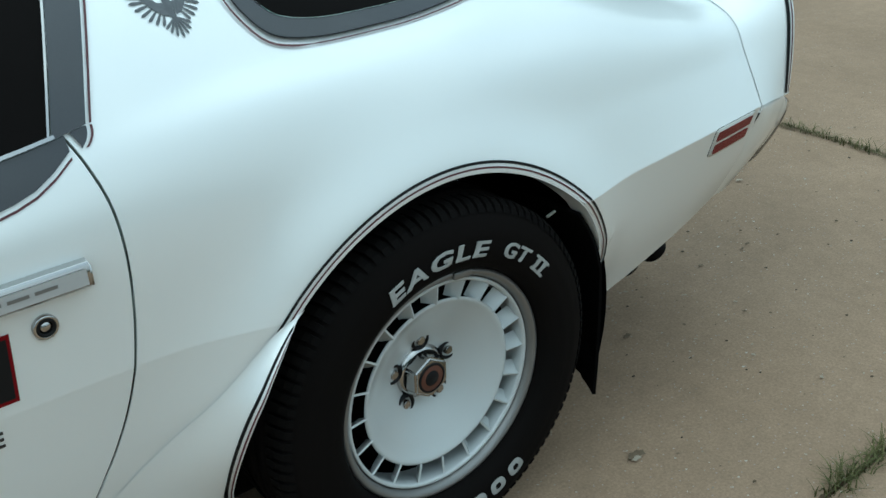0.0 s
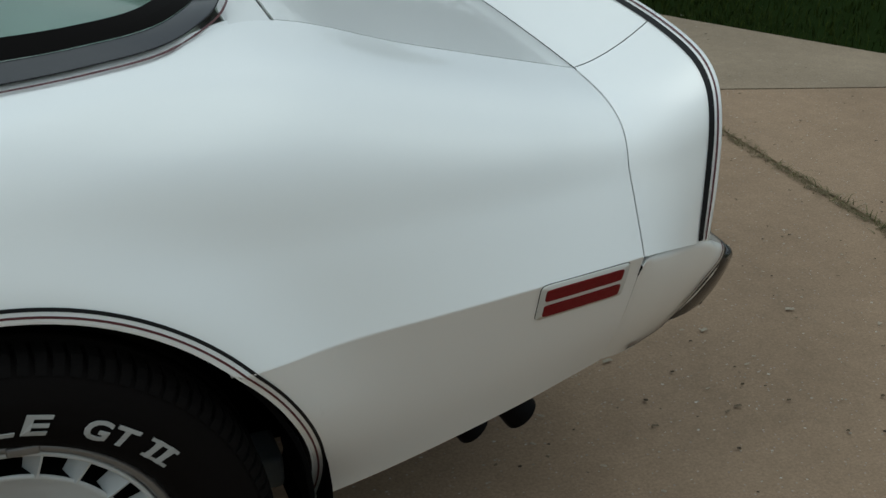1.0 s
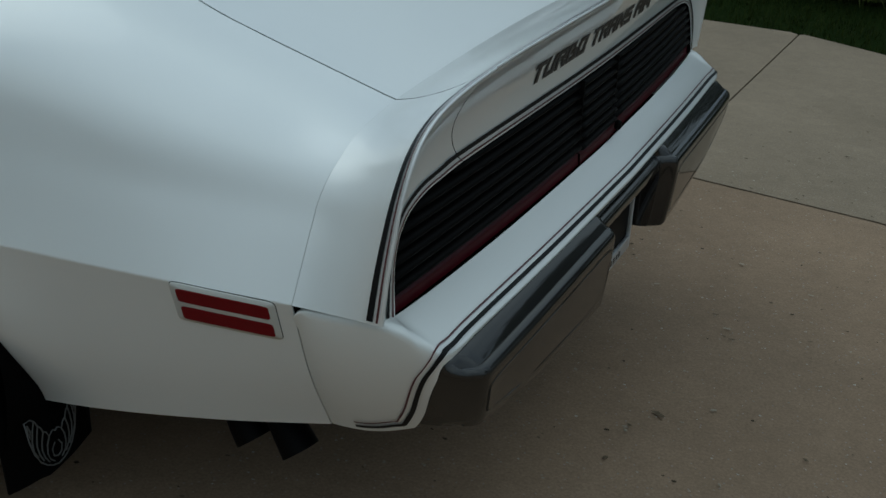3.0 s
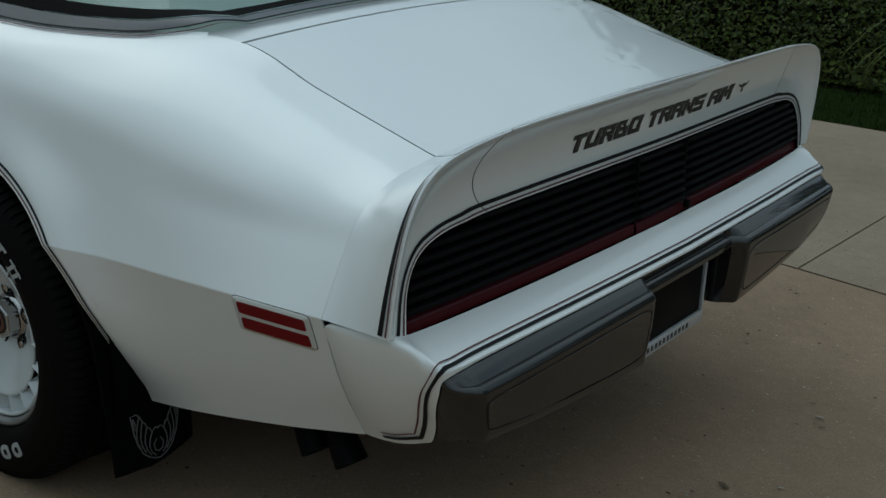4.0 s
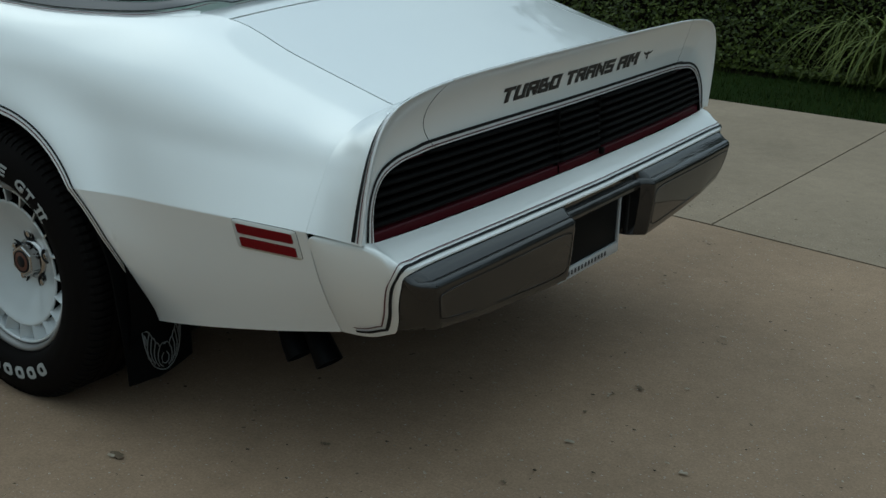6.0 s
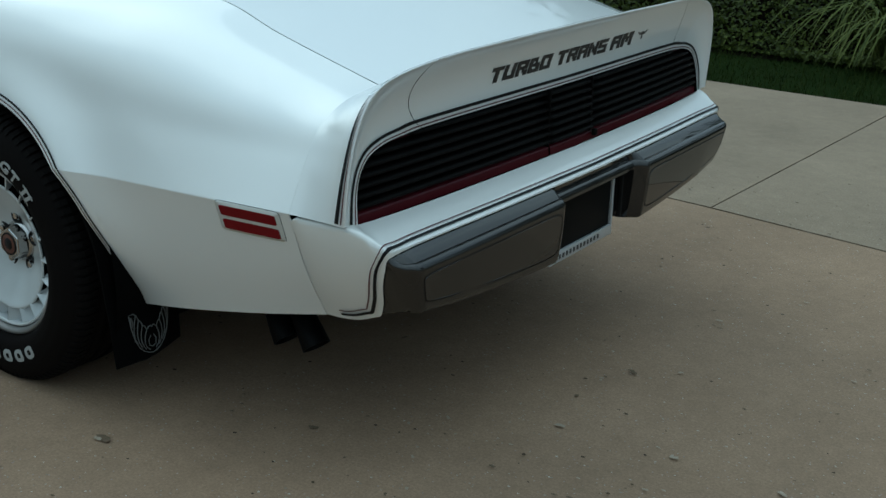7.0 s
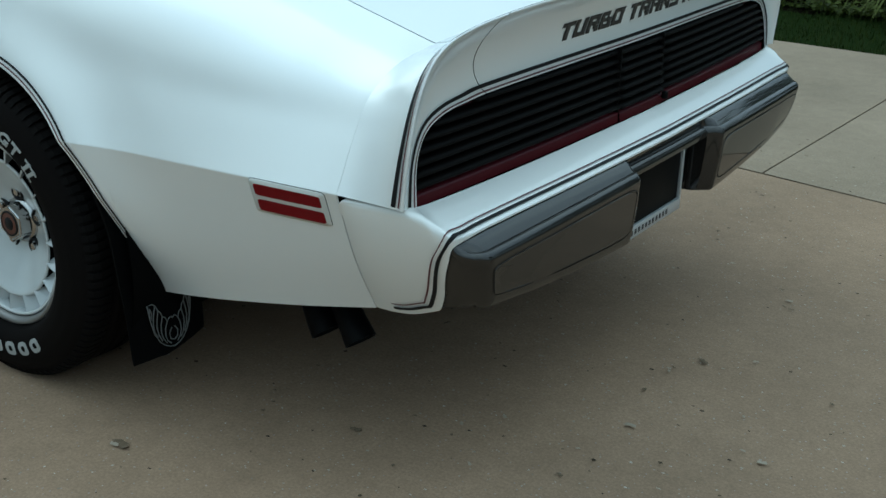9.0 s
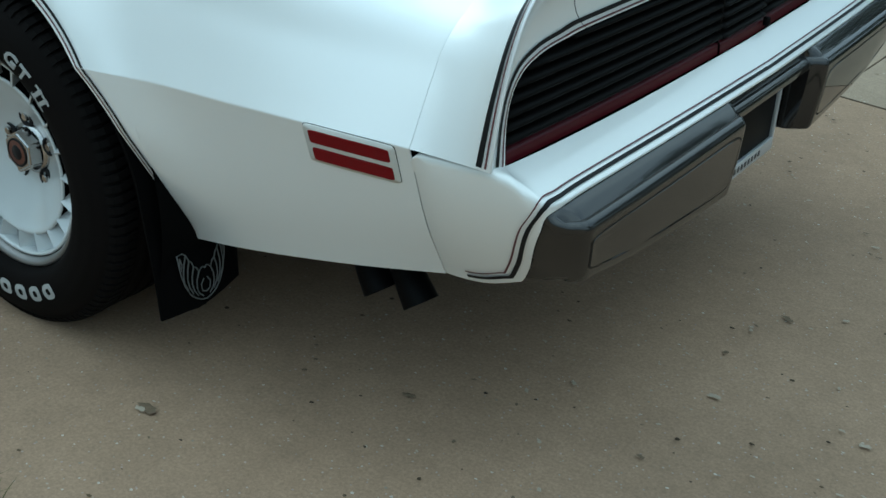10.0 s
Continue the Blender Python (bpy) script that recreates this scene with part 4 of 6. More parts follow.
# air deflectors before the wheels
FORE = [(0, -0.280, 0.622), (0.08, -0.308, 0.612), (0.17, -0.339, 0.597), (0.28, -0.374, 0.566), (0.47, -0.440, 0.506), (0.65, -0.512, 0.454), (0.82, -0.575, 0.408), (1, -0.70, 0.30)]
for side in (-1, 1):
    pts = []
    for t in np.linspace(0, 1, 22):
        ang = math.radians(136) + t * math.radians(62)
        xo, zo = (ARCH + 0.002) * math.cos(ang), AXLE + (RISE + 0.002) * math.sin(ang)
        xi, zi = spline(FORE, [t])[0]
        row = []
        for s in np.linspace(0, 1, 12):
            x, z = xi + (xo - xi) * s, zi + (zo - zi) * s
            row.append(skin_at(x, max(z, 0.225), side, 0.002 + 0.045 * (s ** 1.6) * (1 - math.exp(-t * 6))) * np.array([1, 1, 0]) + np.array([0, 0, z]))
        last = row[-1].copy()
        last[1] -= side * 0.09
        row.append(last)
        pts.append(row)
    defl = part("air_deflector", grid(pts, side > 0), PAINT, car, "pearl-white air deflector before the rear wheel")
    line = [r[11] for r in pts]
    for o0, o1, m in ((0.004, 0.007, STRIPE_RED), (0.012, 0.018, STRIPE_BLACK)):
        rows_ = []
        for r in pts[1:]:
            d = (r[8] - r[11]) / np.linalg.norm(r[8] - r[11])
            out = np.array([0, side * 0.0016, 0])
            rows_.append([r[11] + d * o0 + out, r[11] + d * o1 + out])
        part("pinstripe", grid(rows_), m, defl)


# ---- wheels ----
def words(text, size, shear=0.0, weight=0.0, space=1.0, depth=0.0):
    """Lettering as (vertices, faces) in the x-y plane from the built-in font."""
    c = bpy.data.curves.new("words", "FONT")
    c.body, c.size, c.shear, c.offset, c.space_character, c.extrude = text, size, shear, weight, space, depth
    c.resolution_u = 3
    ob = new("words", c)
    bpy.context.view_layer.update()
    me = bpy.data.meshes.new_from_object(ob.evaluated_get(bpy.context.evaluated_depsgraph_get()))
    vs = np.array([v.co[:] for v in me.vertices])
    fs = [list(p.vertices) for p in me.polygons]
    bpy.data.objects.remove(ob)
    bpy.data.curves.remove(c)
    bpy.data.meshes.remove(me)
    return vs, fs


def side_y(r):
    """Outward stand of the tyre's wall at radius r."""
    return np.interp(r, [0.2225, 0.228, 0.242, 0.265, 0.295, 0.32, 0.335], [0.078, 0.096, 0.107, 0.112, 0.109, 0.099, 0.086])


def build_wheel():
    """The outside faces -y; the hub's centre is the origin."""
    wheel = part("wheel", merged(
        lathe([(0.2125, 0.060), (0.2135, 0.078), (0.2115, 0.084), (0.2065, 0.0855), (0.2005, 0.081), (0.1965, 0.070), (0.1945, 0.03), (0.188, -0.05), (0.196, -0.09), (0.208, -0.092)]),
    ), RIM_METAL, car, "white turbine-vaned alloy wheel")
    part("dish", lathe([(0.120, 0.040), (0.145, 0.0535), (0.1545, 0.0595), (0.1560, 0.0620), (0.1535, 0.0640), (0.1495, 0.0635), (0.145, 0.0590), (0.125, 0.0490), (0.10, 0.0335), (0.075, 0.0190), (0.055, 0.0095), (0.045, 0.007), (0.0, 0.006)]), WHEEL_PAINT, wheel, "white dished wheel centre")
    # near-black liner closing the well: shade behind the vanes, put in as colour
    part("shade_liner", lathe([(0.1905, 0.022), (0.186, 0.0), (0.158, -0.012), (0.1515, -0.005), (0.1505, 0.0545)]), UNDER, wheel)
    part("vane_ring", lathe([(0.1925, 0.064), (0.1955, 0.070), (0.1935, 0.074), (0.1890, 0.073), (0.1875, 0.066), (0.1892, 0.050), (0.1900, 0.020)]), WHEEL_PAINT, wheel)
    vane = None
    n = 20
    for k in range(n):
        a0 = 2 * math.pi * k / n
        if vane is None:
            pts = []
            for r in np.linspace(0.153, 0.190, 4):
                row = []
                for f in np.linspace(0, 1, 5):
                    ang = 0.095 * (f ** 1.2)
                    row.append((r * math.cos(ang), -(0.0665 - 0.026 * f + 0.004 * (r - 0.153) / 0.037), r * math.sin(ang)))
                pts.append(row)
            ob = part("vane", grid(pts), WHEEL_PAINT, wheel)
            sheet(ob, 0.0035, 0)
            vane = ob
        else:
            ob = new("vane", vane.data)
            ob.parent = wheel
            sheet(ob, 0.0035, 0)
        ob.rotation_euler = (0, -a0, 0)
    # hub: chrome centre with an enamel disc, and five nuts; black collars paint their pockets' shade
    bm = bmesh.new()
    bmesh.ops.create_cone(bm, cap_ends=True, segments=6, radius1=0.046, radius2=0.040, depth=0.044, matrix=pose(0, -0.0215, 0, 90))
    bmesh.ops.bevel(bm, geom=list(bm.edges), offset=0.004, segments=3, affect="EDGES")
    part("hub_cap", bm, CHROME, wheel, "chrome hexagonal hub cap", False)
    part("hub_base", lathe([(0.050, 0.004), (0.049, 0.013), (0.042, 0.017)]), CHROME, wheel)
    part("enamel_disc", lathe([(0.0260, 0.0385), (0.0255, 0.0435), (0.024, 0.0445), (0.0, 0.0447)], 40), CAP_RED, wheel, "red and black enamel disc")
    part("disc_ring", lathe([(0.0280, 0.0385), (0.0280, 0.0448), (0.0240, 0.0452), (0.0235, 0.0435)], 40), STRIPE_BLACK, wheel)
    part("disc_centre", lathe([(0.0145, 0.0445), (0.0140, 0.0453), (0.0, 0.0454)], 24), STRIPE_BLACK, wheel)
    for k in range(5):
        a = math.radians(90 + 72 * k)
        bm = bmesh.new()
        bmesh.ops.create_cone(bm, cap_ends=True, segments=6, radius1=0.0105, radius2=0.0085, depth=0.014, matrix=pose(0.063 * math.cos(a), -0.0125, 0.063 * math.sin(a), 90))
        bmesh.ops.bevel(bm, geom=list(bm.edges), offset=0.0015, segments=2, affect="EDGES")
        part("wheel_nut", bm, CHROME, wheel, "", False)
        v, f = lathe([(0.0185, 0.008), (0.0180, 0.0160), (0.0140, 0.0165), (0.0135, 0.008)], 24)
        v = np.asarray(v) + np.array([0.063 * math.cos(a), 0, 0.063 * math.sin(a)])
        part("nut_pocket_shade", (v, f), STRIPE_BLACK, wheel)
    part("balance_weight", box(0.006, 0.044, -0.0900, -0.078, 0.1985, 0.2115, 0.003), RIM_METAL, wheel).rotation_euler = (0, math.radians(4), 0)
    # tyre
    w = np.linspace(0.2225, 0.332, 16)
    prof = [(0.2225, 0.070)] + [(r, float(side_y(r))) for r in w] + [(0.3375, 0.076), (0.3385, 0.06), (0.3385, 0.042), (0.3375, 0.041), (0.3375, 0.037), (0.3450, 0.036), (0.3455, 0.008), (0.3380, 0.007)]
    prof = prof + [(r, -y) for r, y in prof[::-1]]
    tyre = part("tyre", lathe(prof, 120), RUBBER, wheel, "black tyre with raised white letters")
    blocks = []
    for s in (-1, 1):
        for k in range(104):
            a = 2 * math.pi * k / 104
            c = []
            for da in (-0.0195, 0.0195):
                for r, y in ((0.3275, 0.0960), (0.3385, 0.0885), (0.3460, 0.073), (0.3465, 0.044)):
                    ang = a + da + (0.012 if y < 0.06 else 0)
                    c.append((r * math.cos(ang), s * y, r * math.sin(ang)))
            f = [[0, 1, 5, 4], [1, 2, 6, 5], [2, 3, 7, 6], [0, 4, 7, 3], [0, 3, 2, 1], [4, 5, 6, 7]]
            blocks.append((c, f))
    tagged(part("tread", merged(*blocks), TREAD, tyre, "", False), kind="stuff")
    # raised lettering
    for text, start, stop in (("EAGLE", 119.5, 72.5), ("GT", 64.5, 50), ("II", 46, 39)):
        v, f = words(text, 0.05, 0.15, 0.0012, 1.14)
        lo, hi = v.min(0), v.max(0)
        ang = np.radians(start + (stop - start) * (v[:, 0] - lo[0]) / (hi[0] - lo[0]))
        rad = 0.2545 + 0.029 * (v[:, 1] - lo[1]) / (hi[1] - lo[1])
        v = np.stack([rad * np.cos(ang), 0 * rad, rad * np.sin(ang)], 1)
        r = np.hypot(v[:, 0], v[:, 2])
        v[:, 1] = -(side_y(r) + 0.0016)
        sheet(part("raised_letters", (v, f), RAISED, tyre, "raised white letters", False), 0.002, 0)
    for t0, t1 in ((46.8, 38.0),):
        for rr in (0.2565, 0.2805):
            aa = np.radians(np.linspace(t0, t1, 8))
            pts = [[(r * math.cos(q), -(float(side_y(r)) + 0.0017), r * math.sin(q)) for r in (rr - 0.002, rr + 0.003)] for q in aa]
            part("raised_letters", grid(pts), RAISED, tyre, "", False)
    for k in range(8):
        mid = 227.3 + 10.6 * k
        pts = []
        for q in np.linspace(0, 2 * math.pi, 25):
            row = []
            for f in (1.0, 0.42):
                r = 0.2685 + 0.0160 * f * math.copysign(abs(math.sin(q)) ** 0.7, math.sin(q))
                a = math.radians(mid + 3.9 * (f if f == 1 else 0.36) * math.copysign(abs(math.cos(q)) ** 0.7, math.cos(q)))
                row.append((r * math.cos(a), -(float(side_y(r)) + 0.0016), r * math.sin(a)))
            pts.append(row)
        part("raised_ring", grid(pts), RAISED, tyre, "", False)
    for o in wheel.children:
        if o is not tyre:
            o.scale = (1.045, 1.0, 1.045)
    for q in wheel.data.vertices:
        q.co.x *= 1.045
        q.co.z *= 1.045
    return wheel


rear_left = build_wheel()
rear_left.matrix_basis = pose(0.0, -0.82, AXLE)
for x, y, turn, spin in ((0.0, 0.82, 180, 30), (FRONT, -0.82, 0, 100), (FRONT, 0.82, 180, -60)):
    copy_thing(rear_left, pose(x, y, AXLE, 0, 0, turn) @ pose(0, 0, 0, 0, spin, 0))

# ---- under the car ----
# unseen floor pan and tank hang low, to darken the ground under the car
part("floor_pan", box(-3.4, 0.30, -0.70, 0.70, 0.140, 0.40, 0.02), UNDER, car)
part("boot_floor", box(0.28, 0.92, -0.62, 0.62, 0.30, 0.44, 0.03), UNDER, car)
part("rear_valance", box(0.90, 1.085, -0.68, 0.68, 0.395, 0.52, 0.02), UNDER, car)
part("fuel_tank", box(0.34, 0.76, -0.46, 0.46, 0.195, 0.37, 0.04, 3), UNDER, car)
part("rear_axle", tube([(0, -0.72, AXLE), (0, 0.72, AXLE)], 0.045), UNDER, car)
for side in (-1, 1):
    for c in (0.0, FRONT):
        pts = []
        for t in np.linspace(-0.35, math.pi + 0.35, 40):
            pts.append([(c + 0.432 * math.cos(t), side * w, max(AXLE + 0.432 * math.sin(t), 0.2)) for w in (0.89, 0.80, 0.62)])
        v, f = grid(pts, side > 0)
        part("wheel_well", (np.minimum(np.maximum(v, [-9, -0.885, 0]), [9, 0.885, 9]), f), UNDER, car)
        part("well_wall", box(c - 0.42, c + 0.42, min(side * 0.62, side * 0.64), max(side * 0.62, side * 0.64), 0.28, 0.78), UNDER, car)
    part("bracket", tube([(0.312, side * 0.835, 0.545), (0.342, side * 0.835, 0.553)], 0.0032, 6), FASCIA, car, "white stay in the wheel well")
    for x0, y0 in ((0.836, 0.668), (0.746, 0.666)):
        z0 = 0.232 if x0 > 0.8 else 0.224
        tip = part("exhaust_tip", tube([(x0 - 0.26, side * (y0 - 0.10), 0.325), (x0 - 0.11, side * (y0 - 0.045), 0.312), (x0 - 0.055, side * (y0 - 0.018), 0.288), (x0 - 0.018, side * (y0 - 0.004), z0 + 0.022), (x0, side * y0, z0)], [0.022, 0.023, 0.025, 0.029, 0.031], 20, False), PIPE, car, "dull steel exhaust tip")
        sheet(tip, 0.002, -1)

# ---- mud flaps behind the rear wheels ----
for side in (-1, 1):
    pts = []
    for z in np.linspace(0.128, 0.575, 18):
        t = (z - 0.128) / 0.372
        w0, w1 = 0.886 + 0.022 * min(t, 1), 0.708
        ax = ARCH * math.sqrt(1 - max(z - AXLE, 0) ** 2 / RISE ** 2) - 0.010
        pts.append([(min(0.430 - 0.022 * t ** 2 + 0.010 * math.sin(math.pi * q) - 0.02 * q ** 3 * (1 if q > 0.7 else 0), ax + max(0.0, 0.30 - z) * 0.3), side * (w1 + (w0 - w1) * q), z + 0.028 * max(1 - t, 0) * (1 - q)) for q in np.linspace(0, 1, 12)])
    flap = sheet(part("mud_flap", grid(pts, side > 0), FLAP, car, "black rubber mud flap with a grey winged print"), 0.007)

    def flap_at(y, z):
        t = min(max((z - 0.128) / 0.372, 0), 1)
        s = min(max((abs(y) - 0.708) / (0.886 + 0.022 * t - 0.708), 0), 1)
        return Vector((0.430 - 0.022 * t ** 2 + 0.010 * math.sin(math.pi * s) + 0.0025, y, z))

    # a plain winged shape of looped outlines
    for wing in (-1, 1):
        for line in (
            ((0.0, 0.0), (0.012, 0.003), (0.024, 0.009), (0.036, 0.020), (0.046, 0.038), (0.053, 0.064), (0.058, 0.098), (0.047, 0.099), (0.040, 0.094), (0.034, 0.082), (0.029, 0.078), (0.025, 0.068), (0.019, 0.065), (0.014, 0.055), (0.009, 0.060), (0.004, 0.062), (0.0, 0.058)),
            ((0.040, 0.094), (0.045, 0.078), (0.048, 0.060), (0.047, 0.044), (0.040, 0.030)),
            ((0.034, 0.082), (0.038, 0.066), (0.040, 0.050), (0.037, 0.034), (0.030, 0.020)),
            ((0.025, 0.068), (0.030, 0.052), (0.031, 0.038), (0.027, 0.024), (0.019, 0.012)),
            ((0.014, 0.055), (0.020, 0.042), (0.021, 0.028), (0.017, 0.016), (0.008, 0.008)),
            ((0.053, 0.092), (0.049, 0.080), (0.0505, 0.068), (0.0535, 0.080), (0.053, 0.092)),
            ((0.004, 0.040), (0.011, 0.030), (0.009, 0.018), (0.0, 0.014)),
        ):
            part("print", tube([flap_at(side * 0.802 + wing * a, 0.152 + b * 1.12) for a, b in line], 0.0014, 5, False), FLAP_PRINT, flap)

# ---- lettering on the spoiler ----
def on_face(y, z):
    """Place on the spoiler's hollow rear face at y and height z."""
    v = 2.0 + 1.0 * max(0.0, (0.583 - abs(y)) / 0.583) if abs(y) < 0.583 else 1.9
    for _ in range(4):
        t = 0.5
        for _ in range(7):
            p = face(t, v, -1 if y < 0 else 1)
            t += (p[2] - z) / 0.15
            t = min(max(t, 0.01), 0.99)
        v += (abs(p[1]) - abs(y)) / 0.6
        v = min(max(v, 1.0), 3.0)
    return p


def decal(vf, y0, z0, slope=0.0, lift=0.0012, grow=1.0):
    vs, fs = vf
    out = []
    for a in vs:
        p = on_face(y0 + a[0], z0 + a[1] + slope * a[0])
        out.append((p[0] + lift, y0 + a[0], p[2]))
    return out, fs


GLYPH = {
    "T": "#####/..#../..#../..#../..#../..#../..#..",
    "U": "#...#/#...#/#...#/#...#/#...#/#...#/#####",
    "R": "#####/#...#/#...#/#####/#..#./#..##/#...#",
    "B": "####./#..#./#..#./#####/#...#/#...#/#####",
    "O": "#####/#...#/#...#/#...#/#...#/#...#/#####",
    "A": "#####/#...#/#...#/#####/#...#/#...#/#...#",
    "N": "#...#/##..#/###.#/#.#.#/#.###/#..##/#...#",
    "S": "#####/#..../#..../#####/....#/....#/#####",
    "M": "##.##/##.##/#####/#.#.#/#.#.#/#...#/#...#",
}


def block_letter(ch, x0, x1, z0, z1, grow=0.0):
    """A squared letter with heavy strokes, made of cells; grow pushes its outline outwards."""
    lines_ = GLYPH[ch].split("/")
    wide = {"M": [1.25, 0.6, 0.9, 0.6, 1.25], "T": [1.0, 0.55, 1.5, 0.55, 1.0], "N": [1.25, 0.7, 0.7, 0.7, 1.25]}.get(ch, [1.35, 0.65, 0.5, 0.65, 1.35])
    cx = np.concatenate([[0], np.cumsum(wide)]) / sum(wide)
    cz = 1 - np.concatenate([[0], np.cumsum([1.25, 0.7, 0.7, 1.05, 0.7, 0.7, 1.25])]) / 6.35

    def full(r, c):
        return 0 <= r < 7 and 0 <= c < 5 and lines_[r][c] == "#"

    vs, fs, at = [], [], {}

    def corner(r, c):
        if (r, c) not in at:
            tl, tr, bl, br = full(r - 1, c - 1), full(r - 1, c), full(r, c - 1), full(r, c)
            ox = (not (tr and br)) * (tl or bl) * 1.0 - (not (tl and bl)) * (tr or br) * 1.0
            oz = (not (tl and tr)) * (bl or br) * 1.0 - (not (bl and br)) * (tl or tr) * 1.0
            at[r, c] = len(vs)
            vs.append((x0 + (x1 - x0) * cx[c] + ox * grow, z0 + (z1 - z0) * cz[r] + oz * grow, 0.0))
        return at[r, c]

    for r in range(7):
        for c in range(5):
            if full(r, c):
                fs.append([corner(r + 1, c), corner(r + 1, c + 1), corner(r, c + 1), corner(r, c)])
    return vs, fs


for text, y0, y1 in (("TURBO", -0.353, -0.100), ("TRANS", -0.078, 0.175), ("AM", 0.195, 0.318)):
    share = [1.2 if ch == "M" else 1.0 for ch in text]
    ends = y0 + (y1 - y0) * np.concatenate([[0], np.cumsum(share)]) / sum(share)
    for grow, lift, m, label in ((0.0014, 0.0011, LETTER_EDGE, "black squared italic lettering"), (-0.0012, 0.0019, STRIPE_GREY, "charcoal lettering fill")):
        v, f = merged(*[block_letter(ch, a + 0.0030, b - 0.0030, 0.8060, 0.8380, grow) for ch, a, b in zip(text, ends, ends[1:])])
        v[:, 0] += 0.22 * (v[:, 1] - 0.822)
        part("lettering", decal((v, f), 0.0, 0.0, 0.0, lift), m, centre, label, False)


# ---- winged emblems as plain shapes ----
def feathers(size):
    """Leaf-shaped plumes spread to both sides over a short body and a fanned tail, as flat polygons."""
    polys = []

    def plume(x, y, ang, ln, wd):
        pts = []
        for t in np.linspace(0, 1, 9):
            pts.append((ln * t, wd * math.sqrt(max(1 - (2 * t - 1) ** 4, 0)) * (0.45 + 0.55 * t)))
        for t in np.linspace(1, 0, 9)[1:-1]:
            pts.append((ln * t, -wd * 0.75 * math.sqrt(max(1 - (2 * t - 1) ** 4, 0)) * (0.45 + 0.55 * t)))
        c_, s_ = math.cos(ang), math.sin(ang)
        polys.append([((x + a * c_ - b * s_) * size, (y + a * s_ + b * c_) * size) for a, b in pts])

    for s in (-1, 1):
        for k in range(10):
            t = k / 9
            x, y = 0.13 + 0.30 * t ** 0.9, -0.06 + 0.44 * t ** 1.25
            b = math.radians(-62 + 112 * t ** 0.9)
            plume(s * x, y, b if s > 0 else math.pi - b, 0.17 + 0.07 * math.sin(math.pi * t), 0.030)
        inner = [(0.05, 0.08), (0.15, 0.10), (0.25, 0.21), (0.34, 0.35), (0.46, 0.52)]
        under = [(0.45, 0.36), (0.37, 0.20), (0.26, 0.04), (0.15, -0.07), (0.05, -0.10)]
        polys.append([(s * a * size, b * size) for a, b in (inner + under)][:: s])
    for k in range(7):
        plume(0, -0.12, math.radians(270 + (k - 3) * 19), 0.30 - 0.02 * abs(k - 3), 0.026)
    plume(0.0, -0.20, math.radians(90), 0.40, 0.085)
    plume(0.0, 0.15, math.radians(62), 0.16, 0.050)
    plume(0.04, 0.26, math.radians(75), 0.26, 0.030)
    vs, fs = [], []
    for p in polys:
        fs.append(list(range(len(vs), len(vs) + len(p))))
        vs += [(a, b, 0) for a, b in p]
    return np.array(vs), fs


def small_bird():
    """Two flat swept wings over a short pointed tail."""
    left = [(-0.030, 0.0085), (-0.012, 0.0035), (0.0, 0.0065), (0.012, 0.0035), (0.030, 0.0085), (0.026, 0.0030), (0.019, -0.0005), (0.010, -0.0025), (0.0035, -0.0035)]
    tail = [(0.0060, -0.0125), (0.0, -0.0150), (-0.0060, -0.0125), (-0.0035, -0.0035), (-0.010, -0.0025), (-0.019, -0.0005), (-0.026, 0.0030)]
    pts = left + tail
    return np.array([(a, b, 0) for a, b in pts]), [list(range(len(pts)))[::-1]]


v, f = small_bird()
part("winged_emblem", decal((v, f), 0.374, 0.8255, 0.0), STRIPE_GREY, centre, "small dark winged emblem", False)


def on_sail(x, z, side, lift):
    ss = np.linspace(0, 1, 60)
    s = float(np.interp(z, roofskin(x, ss, side)[:, 2], ss))
    return roof_at(x, s, side, lift)


for side in (-1, 1):
    v, f = feathers(0.117)
    tagged(part("winged_emblem", ([on_sail(-0.341 + a[0] * 0.92, 1.045 + a[1] * 0.74, side, 0.0016) for a in v], f), EMBLEM_GREY, car, "charcoal winged emblem on the sail panel", False), kind="stuff")

